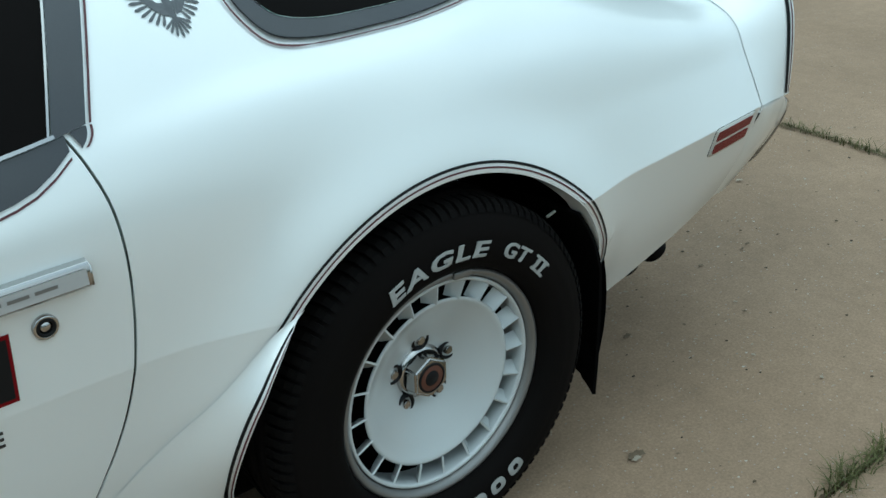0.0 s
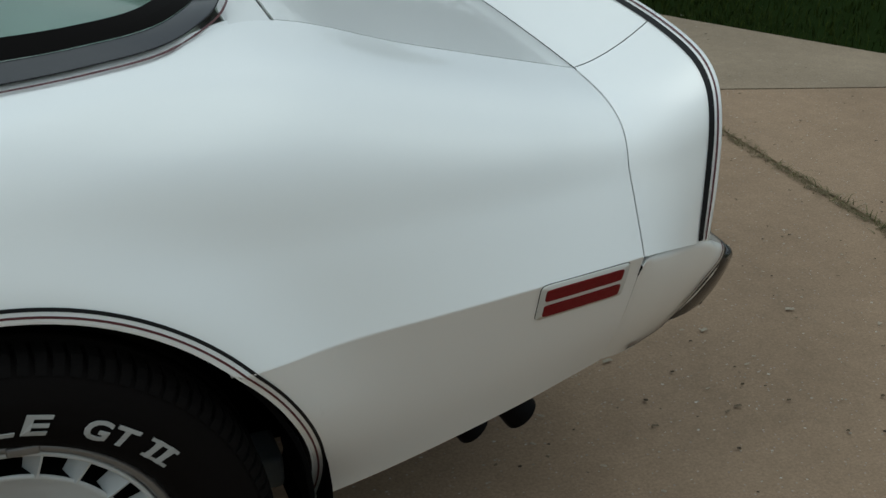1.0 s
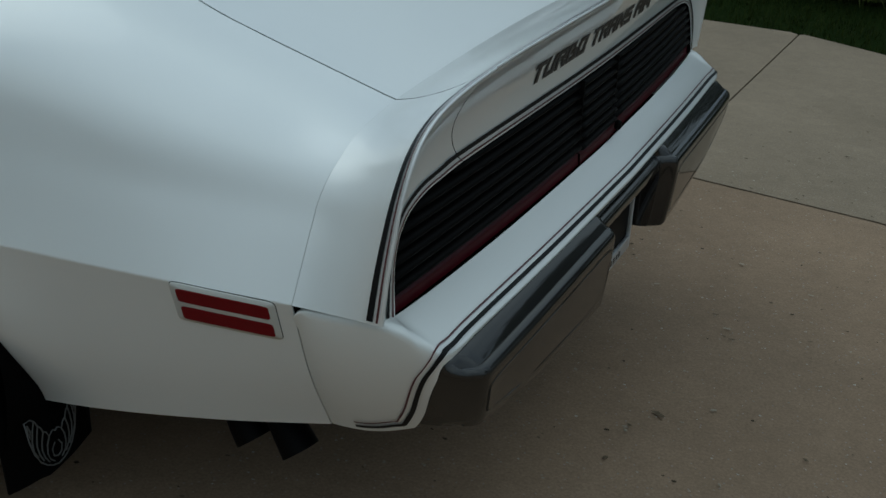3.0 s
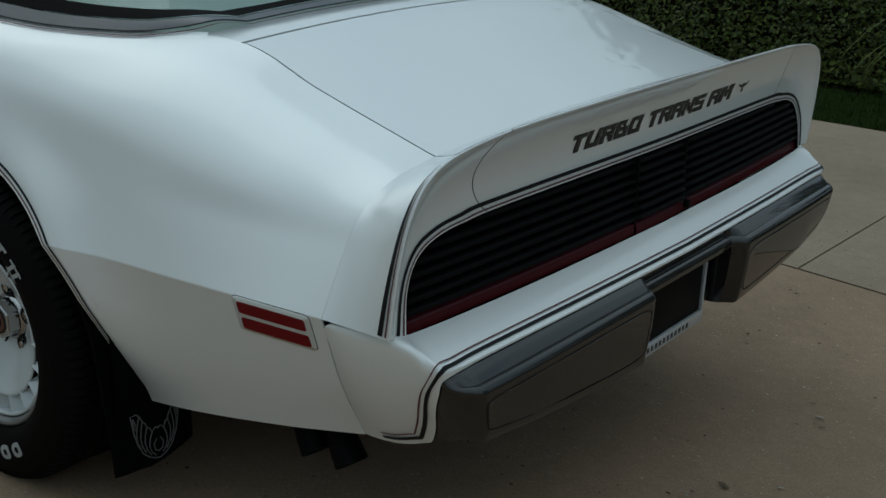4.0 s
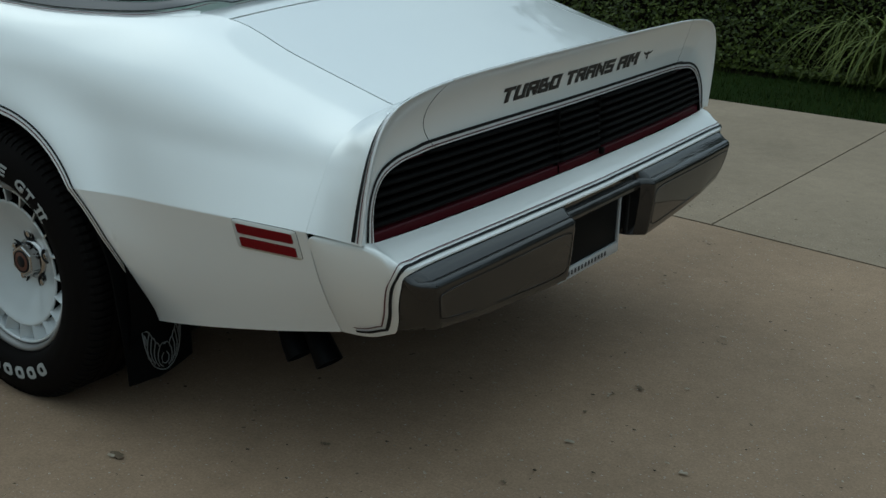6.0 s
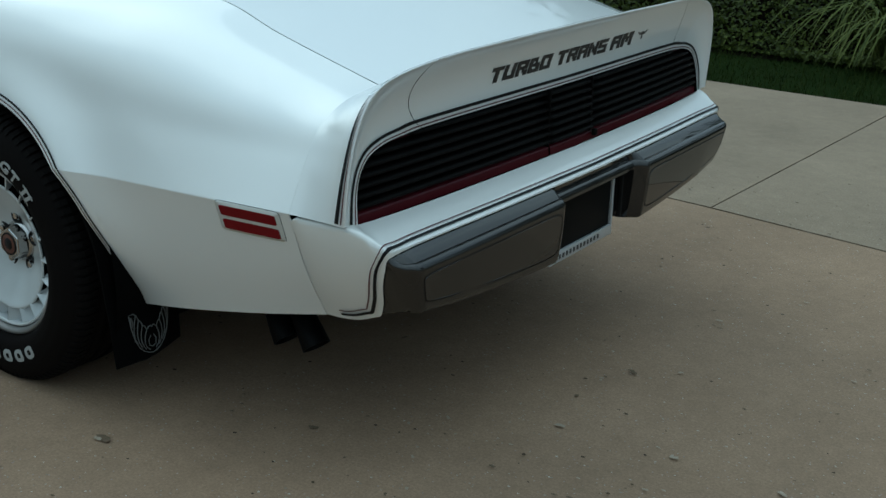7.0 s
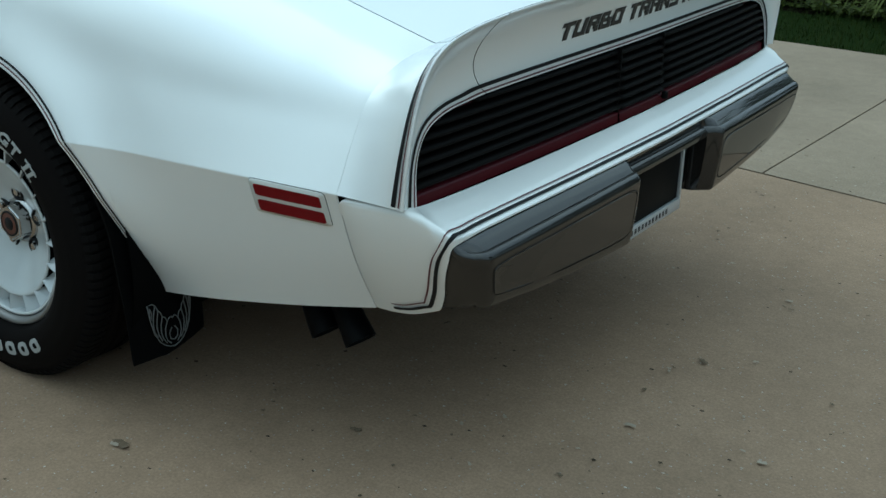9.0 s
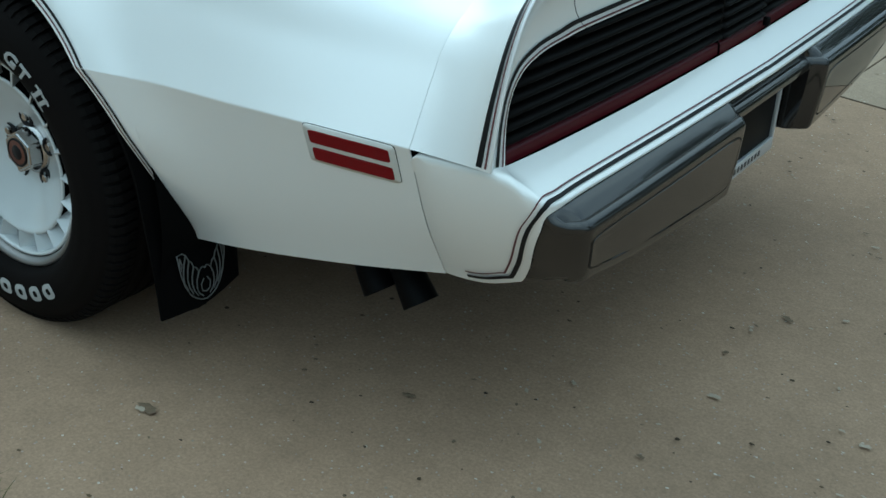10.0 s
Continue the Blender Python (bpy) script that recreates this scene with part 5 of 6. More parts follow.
# ---- door furniture ----
for side in (-1, 1):
    handle = part("door_handle", grid([[skin_at(x, z, side, l) for z, l in ((0.762, 0.001), (0.762, 0.016), (0.767, 0.021), (0.792, 0.021), (0.7965, 0.017), (0.7965, 0.001))] for x in np.linspace(-0.74, -0.588, 10)], side > 0), CHROME, car, "chrome door handle with worn grey lettering")
    sheet(handle, 0.003)
    part("handle_end", grid([[skin_at(-0.588 + dx, z, side, l) for z, l in ((0.762, 0.001), (0.764, 0.019), (0.790, 0.019), (0.7965, 0.001))] for dx in (0, 0.003)], side > 0), CHROME, handle)
    part("handle_face", grid([[skin_at(x, z, side, 0.0255) for z in (0.769, 0.780, 0.7905)] for x in np.linspace(-0.737, -0.594, 10)], side > 0), FRAME_SILVER, handle, "brushed grey face of the handle")
    for x0, x1 in ((-0.722, -0.706), (-0.699, -0.671), (-0.664, -0.634)):
        part("letter_bar", grid([[skin_at(x, z, side, 0.0265) for z in (0.7785, 0.7830)] for x in np.linspace(x0, x1, 4)], side > 0), RIM_METAL, handle)
    p = skin_at(-0.653, 0.722, side, 0.0)
    v, f = lathe([(0.0175, -0.002), (0.0175, 0.005), (0.0155, 0.007), (0.0125, 0.0065), (0.012, 0.003), (0.0085, 0.003), (0.0080, 0.006), (0.0, 0.0062)], 32, side)
    lock = part("door_lock", (np.asarray(v) + p, f), CHROME, car, "round chrome door lock")
    v, f = lathe([(0.0130, 0.0055), (0.0128, 0.0075), (0.0095, 0.0072), (0.0090, 0.0040)], 32, side)
    part("lock_ring", (np.asarray(v) + p, f), STRIPE_BLACK, lock)
    for x0, x1, z0, z1, m, l in ((-0.745, -0.699, 0.630, 0.730, STRIPE_RED, 0.0014), (-0.740, -0.704, 0.636, 0.724, STRIPE_BLACK, 0.0024)):
        part("decal_bar", grid([[skin_at(x - 0.02 * (0.73 - z) * 2, z, side, l) for z in np.linspace(z0, z1, 5)] for x in np.linspace(x0, x1, 4)], side > 0), m if m is STRIPE_BLACK else RED_LENS, car, "black bar decal with a red edge", False)
    if side < 0:
        v, f = words("E", 0.040, 0.0, 0.0012)
        part("decal_letter", ([skin_at(-0.752 + a[0], 0.568 + a[1] * 0.9, side, 0.0014) for a in v], f), STRIPE_GREY, car, "small charcoal letter on the door", False)


# ---- ground: the driveway's slabs, grass and planting ----
def ground_noise_material(name, a, b, rough, scale, bump, spots):
    m = material(name, a, rough, 0.0, 0.14, scale, 55.0, bump, 0.0, b, 0.3)
    n, l = m.node_tree.nodes, m.node_tree.links
    p = n["Principled BSDF"]
    base = p.inputs["Base Color"].links[0].from_socket
    co = n.new("ShaderNodeTexCoord")
    stain = n.new("ShaderNodeTexNoise")
    stain.inputs["Scale"].default_value, stain.inputs["Detail"].default_value, stain.inputs["Roughness"].default_value = 1.3, 6, 0.62
    speck = n.new("ShaderNodeTexVoronoi")
    speck.inputs["Scale"].default_value = 58
    for t in (stain, speck):
        l.new(co.outputs["Object"], t.inputs["Vector"])
    mr = n.new("ShaderNodeMapRange")
    mr.inputs["From Min"].default_value, mr.inputs["From Max"].default_value = 0.35, 0.68
    mr.inputs["To Min"].default_value, mr.inputs["To Max"].default_value = 0.90, 1.13
    l.new(stain.outputs["Fac"], mr.inputs["Value"])
    mul = n.new("ShaderNodeMix")
    mul.data_type, mul.blend_type = "RGBA", "MULTIPLY"
    mul.inputs["Factor"].default_value = 1
    l.new(base, mul.inputs["A"])
    l.new(mr.outputs[0], mul.inputs["B"])
    sp = n.new("ShaderNodeMapRange")
    sp.inputs["From Min"].default_value, sp.inputs["From Max"].default_value = 0.09, 0.15
    sp.inputs["To Min"].default_value, sp.inputs["To Max"].default_value = spots, 0.0
    l.new(speck.outputs["Distance"], sp.inputs["Value"])
    dot = n.new("ShaderNodeMix")
    dot.data_type = "RGBA"
    l.new(sp.outputs[0], dot.inputs["Factor"])
    l.new(mul.outputs["Result"], dot.inputs["A"])
    l.new(speck.outputs["Color"], dot.inputs["B"])
    hs = n.new("ShaderNodeHueSaturation")
    hs.inputs["Saturation"].default_value, hs.inputs["Value"].default_value = 0.12, 0.55
    l.new(speck.outputs["Color"], hs.inputs["Color"])
    l.new(hs.outputs[0], dot.inputs["B"])
    fleck = n.new("ShaderNodeTexNoise")
    fleck.inputs["Scale"].default_value, fleck.inputs["Detail"].default_value, fleck.inputs["Roughness"].default_value = 150, 4, 0.7
    patch = n.new("ShaderNodeTexNoise")
    patch.inputs["Scale"].default_value, patch.inputs["Detail"].default_value, patch.inputs["Roughness"].default_value = 16, 5, 0.68
    out = dot.outputs["Result"]
    for t, lo, hi, a, b in ((fleck, 0.34, 0.66, 0.84, 1.15), (patch, 0.32, 0.68, 0.93, 1.07)):
        l.new(co.outputs["Object"], t.inputs["Vector"])
        r = n.new("ShaderNodeMapRange")
        r.inputs["From Min"].default_value, r.inputs["From Max"].default_value = lo, hi
        r.inputs["To Min"].default_value, r.inputs["To Max"].default_value = a, b
        l.new(t.outputs["Fac"], r.inputs["Value"])
        x = n.new("ShaderNodeMix")
        x.data_type, x.blend_type = "RGBA", "MULTIPLY"
        x.inputs["Factor"].default_value = 1
        l.new(out, x.inputs["A"])
        l.new(r.outputs[0], x.inputs["B"])
        out = x.outputs["Result"]
    l.new(out, p.inputs["Base Color"])
    return m


CONCRETE = ground_noise_material("worn_tan_concrete", (0.233, 0.158, 0.098), (0.335, 0.236, 0.157), 0.85, 2.2, 0.12, 0.35)
CONCRETE_GREY = ground_noise_material("worn_grey_concrete", (0.229, 0.176, 0.120), (0.306, 0.239, 0.169), 0.85, 2.2, 0.12, 0.3)
SOIL = material("dark_soil", (0.006, 0.0048, 0.003), 1.0, 0.0, 0.4, 5, 80, 0.3, 0.0, None, 0.02)
TURF = material("turf_ground", (0.010, 0.019, 0.004), 1.0, 0.0, 0.4, 1.5, 60, 0.3, 0.0, None, 0.02)
BLADE = material("grass_blades", (0.009, 0.019, 0.003), 0.7, 0.0, 0.4, 2, 60, 0.0, 0.0, (0.032, 0.046, 0.006), 0.06, 0.6)
WEED = material("weed_blades", (0.045, 0.060, 0.018), 0.7, 0.0, 0.4, 2, 60, 0.0, 0.0, (0.17, 0.16, 0.07), 0.1, 0.7)
LEAF = material("ground_cover_leaves", (0.010, 0.020, 0.003), 0.55, 0.0, 0.5, 1.5, 30, 0.0, 0.0, (0.075, 0.098, 0.013), 0.15, 0.7)
LILY = material("strap_leaves", (0.040, 0.065, 0.012), 0.6, 0.0, 0.4, 3, 30, 0.0, 0.0, (0.140, 0.160, 0.040), 0.1, 0.7)
DRY = material("dry_stalks", (0.15, 0.115, 0.055), 0.8, 0.0, 0.3, 8)
PEBBLE = material("pale_grit", (0.26, 0.22, 0.16), 0.9, 0.0, 0.3, 40, 300, 0.1, 0.0, (0.50, 0.46, 0.39), 0.3, 0.8)
DEBRIS = material("dark_leaf_litter", (0.040, 0.028, 0.018), 0.9, 0.0, 0.5, 40, 300, 0.1, 0.0, (0.10, 0.07, 0.04), 0.3, 0.8)
BARK = material("tree_bark", (0.09, 0.07, 0.05), 0.9, 0.0, 0.3, 6, 60, 0.4)
CROWN = material("tree_leaves", (0.025, 0.050, 0.014), 0.6, 0.0, 0.5, 1, 20, 0.0, 0.0, (0.06, 0.10, 0.03), 0.3, 0.6)

bm = bmesh.new()
R = 400
vs = [bm.verts.new((x, y, -0.04)) for x, y in ((-R, -R), (R, -R), (R, R), (-R, R))]
bm.faces.new(vs)
tagged(part("ground", bm, TURF), "grass ground reaching to the horizon", "ground", kind="structure")

EDGE_LINE = [(-14, 3.95), (-4, 3.86), (-0.1, 3.81), (0.94, 3.83), (1.35, 3.66), (1.65, 3.45), (2.1, 3.03), (2.55, 2.58), (2.72, 2.40), (2.95, 2.02), (3.4, 1.32), (4.1, 0.70), (5.5, -0.4), (8, -2.0), (14, -5.0)]


JOINT_X = [-14, 0.69, 0.845, 1.56, 1.88, 2.315, 2.55, 3.15, 14]


def joint_y(x):
    return float(np.interp(x, JOINT_X, [1.75, 1.566, 1.555, 1.48, 1.395, 1.275, 1.19, 0.97, -2.6]))


def edge_y(x):
    return float(np.interp(x, [a for a, b in EDGE_LINE], [b for a, b in EDGE_LINE]))


def slab(outline, mat, thick=0.10):
    """A concrete slab with a rounded arris, its top at z = 0."""
    b = bmesh.new()
    ring = [b.verts.new((x, y, 0.0)) for x, y in outline]
    f = b.faces.new(ring)
    if f.normal.z < 0:
        bmesh.ops.reverse_faces(b, faces=[f])
    f.normal_update()
    if f.normal.z < 0:
        f.normal_flip()
    bmesh.ops.inset_region(b, faces=[f], thickness=0.006)
    for v in ring:
        v.co.z = -0.006
    top = [e for e in b.edges if e.is_boundary]
    r = bmesh.ops.extrude_edge_only(b, edges=top)
    for v in r["geom"]:
        if isinstance(v, bmesh.types.BMVert):
            v.co.z = -thick
    return b


drive = tagged(part("driveway", slab([(-13.9, -8.9), (13.9, -8.9), (13.9, -5.05)] + [(x, y - 0.03) for x, y in EDGE_LINE[::-1][1:-1]] + [(-13.9, 3.9)], SOIL, 0.16), SOIL, None, "", False), "worn tan concrete driveway cut into slabs with weedy joints", "driveway", kind="structure")
g = 0.0070


def far_x(y):
    """The joint that runs off towards the lawn."""
    return 2.322 + 0.388 * (y - 1.275) / 1.13


slabs = [
    ([(-14, -1.30 + g), (2.31 - g, -1.30 + g), (2.315 - g, joint_y(2.315 - g) - g)] + [(x, joint_y(x) - g) for x in (1.88, 1.56, 0.845, 0.69, -14)], CONCRETE),
    ([(-14, -9), (2.27 - g, -9), (2.31 - g, -1.30 - g), (-14, -1.30 - g)], CONCRETE),
    ([(x, joint_y(x) + g) for x in (-14, 0.69, 0.845 - 0.55 * g)] + [(0.845 + 0.10 * (y - 1.56) / 2.27 - 0.55 * g, y) for y in (2.5, 3.80)] + [(x, edge_y(x)) for x in np.linspace(0.90, -14, 20)], CONCRETE_GREY),
    ([(x, joint_y(x) + g) for x in (0.845 + 0.55 * g, 1.56, 1.88, 2.322 - 0.85 * g)] + [(far_x(2.39) - 0.85 * g, 2.39)] + [(x, edge_y(x)) for x in (2.62, 2.55, 2.3, 2.1, 1.85, 1.65, 1.5, 1.35, 1.15, 0.97)] + [(0.845 + 0.10 * (y - 1.56) / 2.27 + 0.55 * g, y) for y in (3.80, 2.5)], CONCRETE_GREY),
    ([(x, joint_y(x) + g) for x in (2.322 + 0.85 * g, 2.55, 3.15, 3.55)] + [(x, edge_y(x)) for x in (3.6, 3.4, 3.2, 2.95, 2.8)] + [(far_x(2.36) + 0.85 * g, 2.36)], CONCRETE_GREY),
    ([(2.27 + g, -9), (14, -9), (14, -5)] + [(x, edge_y(x) if x > 3.62 else joint_y(x) - g) for x in (11, 8, 6.5, 5.5, 4.8, 4.1, 3.7, 3.5, 3.15, 2.55, 2.315 + g)], CONCRETE),
]
for q in drive.data.vertices:
    q.co.z -= 0.024
for outline, m in slabs:
    part("slab", slab(outline, m), m, drive, "", False)

rng = np.random.default_rng(7)


def blades(points, height, width, lean, segs=3):
    """Curved tapering blades rising from points."""
    vs, fs = [], []
    for x, y, z in points:
        h = height * rng.uniform(0.5, 1.25)
        a = rng.uniform(0, 2 * math.pi)
        dx, dy = math.cos(a), math.sin(a)
        l = lean * rng.uniform(0.2, 1.2)
        w = width * rng.uniform(0.6, 1.3)
        n0 = len(vs)
        for i in range(segs + 1):
            t = i / segs
            q = (x + dx * l * t * t, y + dy * l * t * t, z + h * (t - 0.35 * t * t * min(l / max(h, 0.01), 1.4)))
            k = w * (1 - t) ** 0.7 / 2 if i < segs else 0.0004
            vs += [(q[0] - dy * k, q[1] + dx * k, q[2]), (q[0] + dy * k, q[1] - dx * k, q[2])]
        for i in range(segs):
            b = n0 + 2 * i
            fs.append([b, b + 1, b + 3, b + 2])
    return vs, fs


# lawn strip beside the drive
pts = []
while len(pts) < 24000:
    x = rng.uniform(-3.2, 3.4)
    y = edge_y(x) + rng.uniform(-0.02, 1.75) ** 1.0
    pts.append((x, y, -0.04))
tagged(part("lawn", blades(pts, 0.048, 0.0042, 0.04), BLADE), "short green lawn strip along the driveway edge", "grass", kind="stuff")
pts = []
while len(pts) < 9000:
    x = rng.uniform(2.0, 6.0)
    y = edge_y(x) + rng.uniform(-0.02, 2.2)
    pts.append((x, y, -0.04))
tagged(part("lawn", blades(pts, 0.060, 0.0055, 0.04), BLADE), "short green lawn beside the driveway", "grass", kind="stuff")


def leaves(points, up, size):
    """Many small folded oval leaves at points, roughly facing up."""
    n = len(points)
    d = rng.normal(size=(n, 3)) * 0.55 + np.asarray(up)
    d /= np.linalg.norm(d, axis=1)[:, None]
    s = np.cross(d, rng.normal(size=(n, 3)))
    s /= np.linalg.norm(s, axis=1)[:, None]
    t = np.cross(d, s)
    l = size * rng.uniform(0.6, 1.3, (n, 1))
    v = np.stack([points - s * l * 0.5, points - t * l * 0.28 + d * l * 0.08, points + s * l * 0.55, points + t * l * 0.28 + d * l * 0.08], 1)
    q = 4 * np.arange(n)[:, None]
    return v.reshape(-1, 3), np.concatenate([q + [0, 1, 2], q + [0, 2, 3]]).tolist()


def bank_height(x, y):
    return max(0.0, min((y - (5.0 + 0.12 * math.sin(x * 2.1) + 0.07 * math.sin(x * 5.3))) * 1.1, 0.55)) + 0.28 * max(0, y - 5.5) + 0.07 * noise.noise(Vector((x * 2.2, y * 2.2, 0)))


bank = []
for x in np.linspace(-9, 7, 60):
    bank.append([(x, y, -0.045 + max(0, bank_height(x, y) - 0.10)) for y in np.linspace(4.7, 9.0, 26)])
tagged(part("planting_bank", grid(bank, True), SOIL), "dark soil bank under the ground cover", "bank", kind="structure")


bed = []
for _ in range(62000):
    x, y = rng.uniform(-3.6, 1.4) if rng.random() < 0.72 else rng.uniform(-7.0, 5.0), 4.9 + 2.8 * rng.uniform(0, 1) ** 1.5
    bed.append((x, y, max(bank_height(x, y) + rng.uniform(-0.14, 0.05), 0.0)))
tagged(part("ground_cover", leaves(np.array(bed), (0, -0.55, 0.8), 0.038), LEAF), "dense dark green leafy ground cover on the bank", "shrub", kind="stuff")


def strap_clump(x0, y0, n, size):
    vs, fs = [], []
    for _ in range(n):
        a = rng.uniform(0, 2 * math.pi)
        l, h, w = size * rng.uniform(0.5, 1.1), size * rng.uniform(0.45, 0.9), rng.uniform(0.010, 0.020)
        bx, by = x0 + rng.normal() * 0.06, y0 + rng.normal() * 0.06
        n0 = len(vs)
        for i in range(9):
            t = i / 8
            px, py = bx + math.cos(a) * l * t ** 1.2, by + math.sin(a) * l * t ** 1.2
            pz = 0.02 + h * (2.6 * t - 2.55 * t * t) * (1 if t < 0.55 else 1)
            k = w * (0.6 + 0.8 * t) * (1 - t) ** 0.5 / 2 + 0.0005
            vs += [(px - math.sin(a) * k, py + math.cos(a) * k, pz), (px, py, pz - k * 0.5), (px + math.sin(a) * k, py - math.cos(a) * k, pz)]
        for i in range(8):
            b = n0 + 3 * i
            fs += [[b, b + 1, b + 4, b + 3], [b + 1, b + 2, b + 5, b + 4]]
    return vs, fs


for x0, y0, n, s in ((0.52, 5.10, 90, 0.66), (0.86, 5.00, 80, 0.62), (0.28, 5.45, 60, 0.70), (1.30, 5.05, 70, 0.62), (1.85, 5.10, 60, 0.65), (-0.45, 5.75, 30, 0.60), (2.4, 4.95, 50, 0.6)):
    base = part("strap_plant", strap_clump(x0, y0, n, s), LILY)
    tagged(base, "arching yellow-green strap-leaved clump beside the lawn", "plant", "strap plants by the lawn")

tufts = []
for x0, y0, n, h in ((2.312, 0.42, 10, 0.03), (2.308, 0.10, 16, 0.04), (2.30, -0.12, 34, 0.05), (2.297, -0.36, 40, 0.06), (2.29, -0.60, 24, 0.05), (0.70, -1.30, 60, 0.055), (0.82, -1.30, 45, 0.05), (0.42, -1.302, 30, 0.05)):
    pts = [(x0 + rng.normal() * (0.012 if abs(y0) < 1.2 else 0.04), y0 + rng.normal() * (0.10 if abs(y0) < 1.2 else 0.012), -0.008) for _ in range(n * 2)]
    tufts.append(blades(pts, h * 0.8, 0.004, 0.05))
tagged(part("weeds", merged(*tufts), WEED), "thin grass weeds growing in the concrete joints", "weed", kind="stuff")
pts = [(2.30 + rng.normal() * 0.012, rng.uniform(-0.9, 1.2), -0.005) for _ in range(1500)]
tagged(part("joint_debris", blades(pts, 0.010, 0.005, 0.030), DRY), "dry brown litter along the concrete joint", "litter", kind="stuff")


def grit(n, size, seed):
    r = np.random.default_rng(seed)
    vs, fs = [], []
    for _ in range(n):
        x, y = r.uniform(-0.2, 3.0), r.uniform(-1.6, 2.2)
        s = size * r.uniform(0.4, 1.5) ** 1.3
        a = r.uniform(0, 6.28)
        n0 = len(vs)
        for k in range(5):
            q = a + k * 1.2566
            vs.append((x + s * math.cos(q) * r.uniform(0.7, 1.2), y + s * math.sin(q) * r.uniform(0.4, 1.0), 0.0005))
        vs.append((x, y, s * 0.22))
        fs += [[n0 + k, n0 + (k + 1) % 5, n0 + 5] for k in range(5)]
    return vs, fs


tagged(part("grit", grit(3600, 0.0024, 3), PEBBLE, None, "", False), "pale grit scattered on the concrete", "grit", kind="stuff")
tagged(part("leaf_litter", grit(520, 0.0042, 5), DEBRIS, None, "", False), "dark crumbs of leaf litter on the concrete", "litter", kind="stuff")


SPALL = material("pale_spalled_concrete", (0.31, 0.255, 0.185), 0.95, 0.0, 0.35, 60, 260, 0.5, 0.0, (0.46, 0.40, 0.31), 0.2)
STAIN = material("dark_pitted_concrete", (0.12, 0.088, 0.055), 0.95, 0.0, 0.4, 60, 260, 0.5, 0.0, (0.22, 0.165, 0.11), 0.2)


def blotch(x, y, size, seed, z=0.0008):
    """A thin irregular flake or pit rim on the slab."""
    r = np.random.default_rng(seed)
    n = 16
    rad = size * (0.55 + 0.45 * r.random(n)) * (1 + 0.35 * np.cos(np.linspace(0, 4 * math.pi, n) + r.uniform(0, 6)))
    a = np.linspace(0, 2 * math.pi, n + 1)[:-1] + r.uniform(0, 1)
    vs = [(x + rad[k] * math.cos(a[k]), y + 0.7 * rad[k] * math.sin(a[k]), 0.0002) for k in range(n)]
    vs += [(x + 0.8 * rad[k] * math.cos(a[k]), y + 0.55 * rad[k] * math.sin(a[k]), z + size * 0.012) for k in range(n)] + [(x, y, z + size * 0.014)]
    fs = [[k, (k + 1) % n, n + (k + 1) % n, n + k] for k in range(n)] + [[n + k, n + (k + 1) % n, 2 * n] for k in range(n)]
    return vs, fs


rb = np.random.default_rng(21)
pale = [blotch(rb.uniform(0.3, 2.9), rb.uniform(-1.5, 2.6), 0.0030 * rb.uniform(0.5, 2.0), k) for k in range(190)]
dark = [blotch(rb.uniform(0.3, 2.9), rb.uniform(-1.5, 2.6), 0.0034 * rb.uniform(0.5, 2.0), 500 + k) for k in range(90)]
for x, y, sz in ((0.441, -0.977, 0.013), (1.247, -0.272, 0.014), (1.525, -0.241, 0.012), (1.774, -0.236, 0.012), (1.30, 0.55, 0.010), (1.9, 0.35, 0.012)):
    pale.append(blotch(x, y, sz, int(x * 1000), 0.0010))
for x, y, sz in ((0.450, -0.968, 0.024), (1.253, 0.093, 0.016), (0.792, -0.638, 0.014), (1.22, -0.525, 0.010), (1.419, -0.529, 0.010)):
    dark.append(blotch(x, y, sz, int(x * 1000) + 1, 0.0004))
rc = np.random.default_rng(33)
for k in range(170):
    (pale if k % 3 else dark).append(blotch(rc.uniform(0.5, 2.9), rc.uniform(-1.4, 1.2), rc.uniform(0.003, 0.0085), 900 + k, 0.0006))
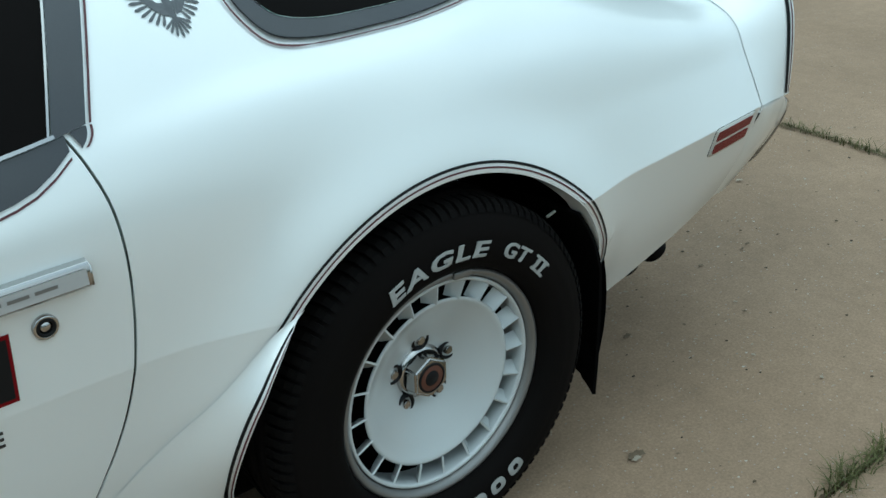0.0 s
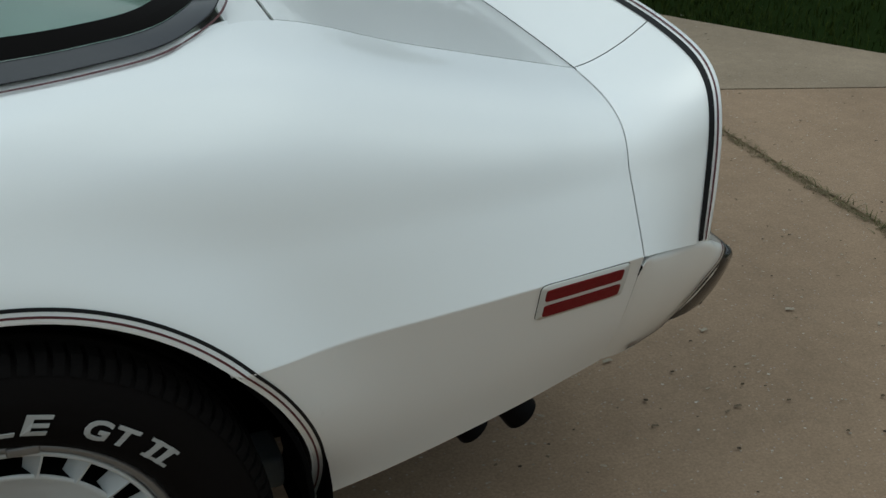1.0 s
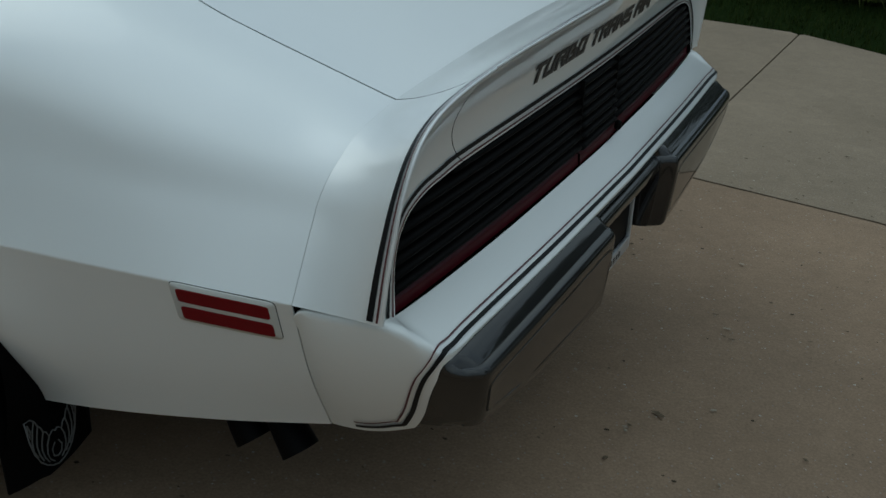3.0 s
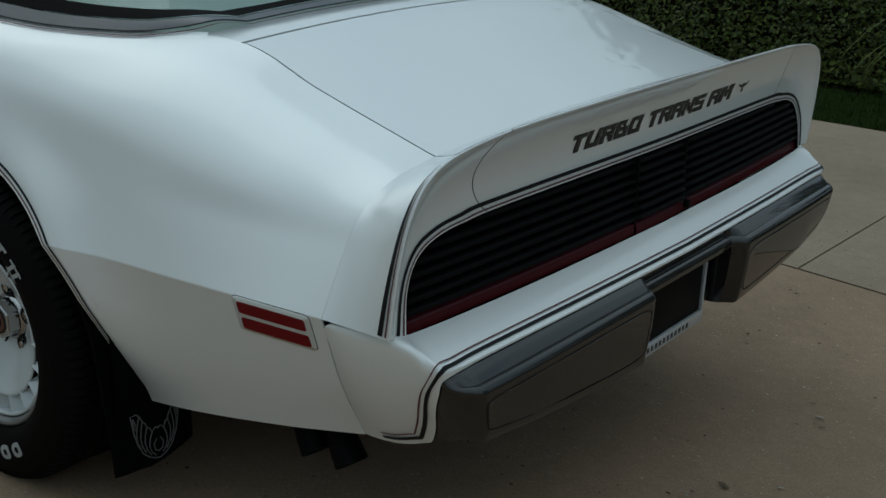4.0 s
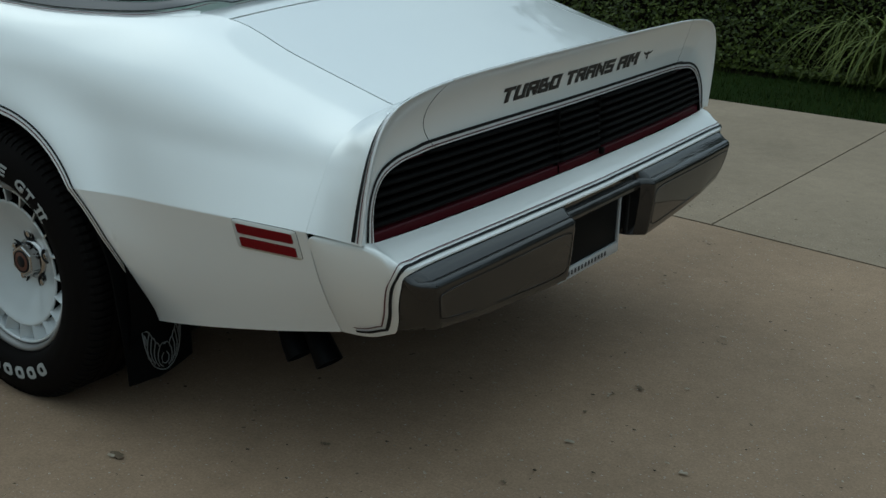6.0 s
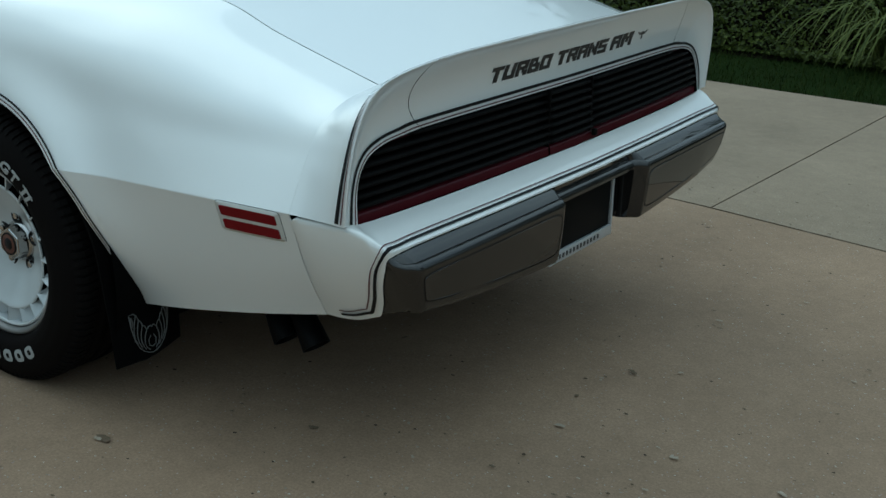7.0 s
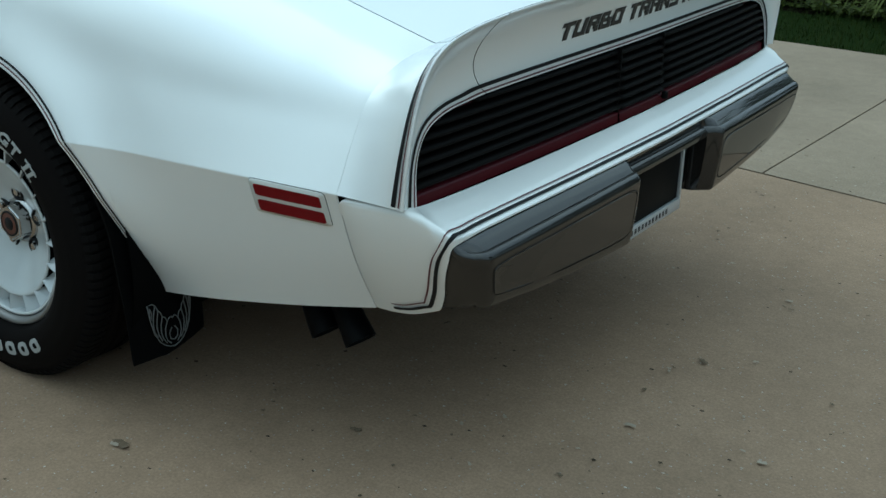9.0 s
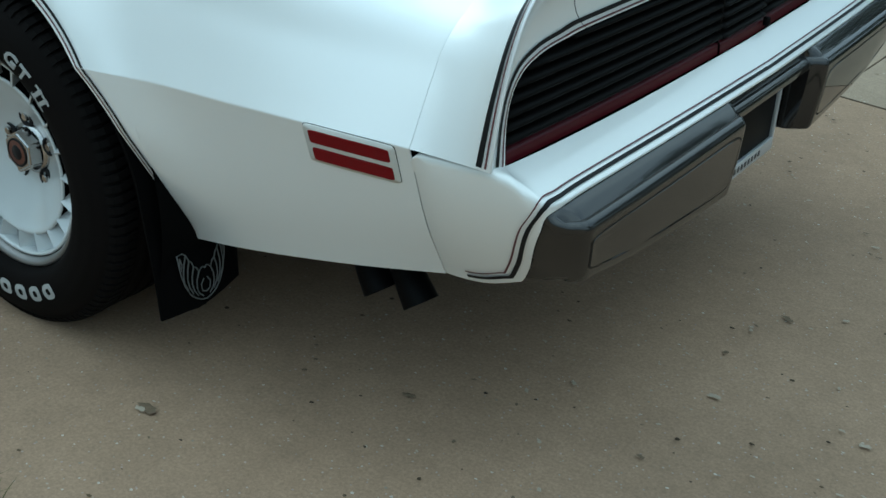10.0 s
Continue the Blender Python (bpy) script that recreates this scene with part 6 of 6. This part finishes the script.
tagged(part("spalls", merged(*pale), SPALL), "pale chipped flecks in the concrete", "chips", kind="stuff")
tagged(part("pits", merged(*dark), STAIN), "dark pits and stains in the concrete", "stains", kind="stuff")


# ---- trees round the plot ----
def tree(h, r, n, seed):
    """A tapered trunk with limbs and a crown of leaf clumps."""
    t = np.random.default_rng(seed)
    root = new("tree")
    pieces = [tube([(0, 0, -0.05), (0.05, 0, h * 0.25), (0, 0.08, h * 0.5), (0.05, 0, h * 0.8)], [h * 0.028, h * 0.022, h * 0.016, h * 0.006], 8)]
    tips = []
    for k in range(14):
        a, z = t.uniform(0, 6.28), h * t.uniform(0.32, 0.75)
        l = r * t.uniform(0.5, 1.0)
        p = Vector((math.cos(a) * l, math.sin(a) * l, z + l * 0.45))
        pieces.append(tube([(0, 0, z), p * 0.5 + Vector((0, 0, z * 0.5 + l * 0.05)), p], [h * 0.010, h * 0.007, h * 0.003], 6))
        tips.append(p)
    tips += [Vector((0, 0, h * 0.9)), Vector((r * 0.2, 0, h * 0.8))]
    part("trunk", merged(*pieces), BARK, root)
    vs, fs = [], []
    for _ in range(n):
        c = tips[t.integers(len(tips))] + Vector(t.normal(size=3)) * r * 0.22
        d = Vector(t.normal(size=3)).normalized()
        s = d.orthogonal().normalized()
        q = d.cross(s)
        l = t.uniform(0.10, 0.22) * h / 8
        n0 = len(vs)
        vs += [c - s * l, c - q * l * 0.6, c + s * l, c + q * l * 0.6]
        fs.append([n0, n0 + 1, n0 + 2, n0 + 3])
    part("crown", (vs, fs), CROWN, root, "", False)
    return tagged(root, "broad leafy green tree standing beyond the driveway", "tree", "trees round the plot")


first = tree(8.5, 3.0, 5200, 11)
first.matrix_basis = pose(-9.0, -19.0, 0)
for x, y, s, turn in ((-3.0, -21, 1.0, 50), (-15, -14, 1.1, 310), (-19, 0, 1.1, 90), (22, 14, 1.1, 140), (-4.5, 18, 0.9, 180), (4.5, 21, 1.0, 230), (12, 18, 1.1, 280), (17, 6, 1.05, 330)):
    c = copy_thing(first, pose(x, y, 0, 0, 0, turn))
    c.scale = (s, s, s)
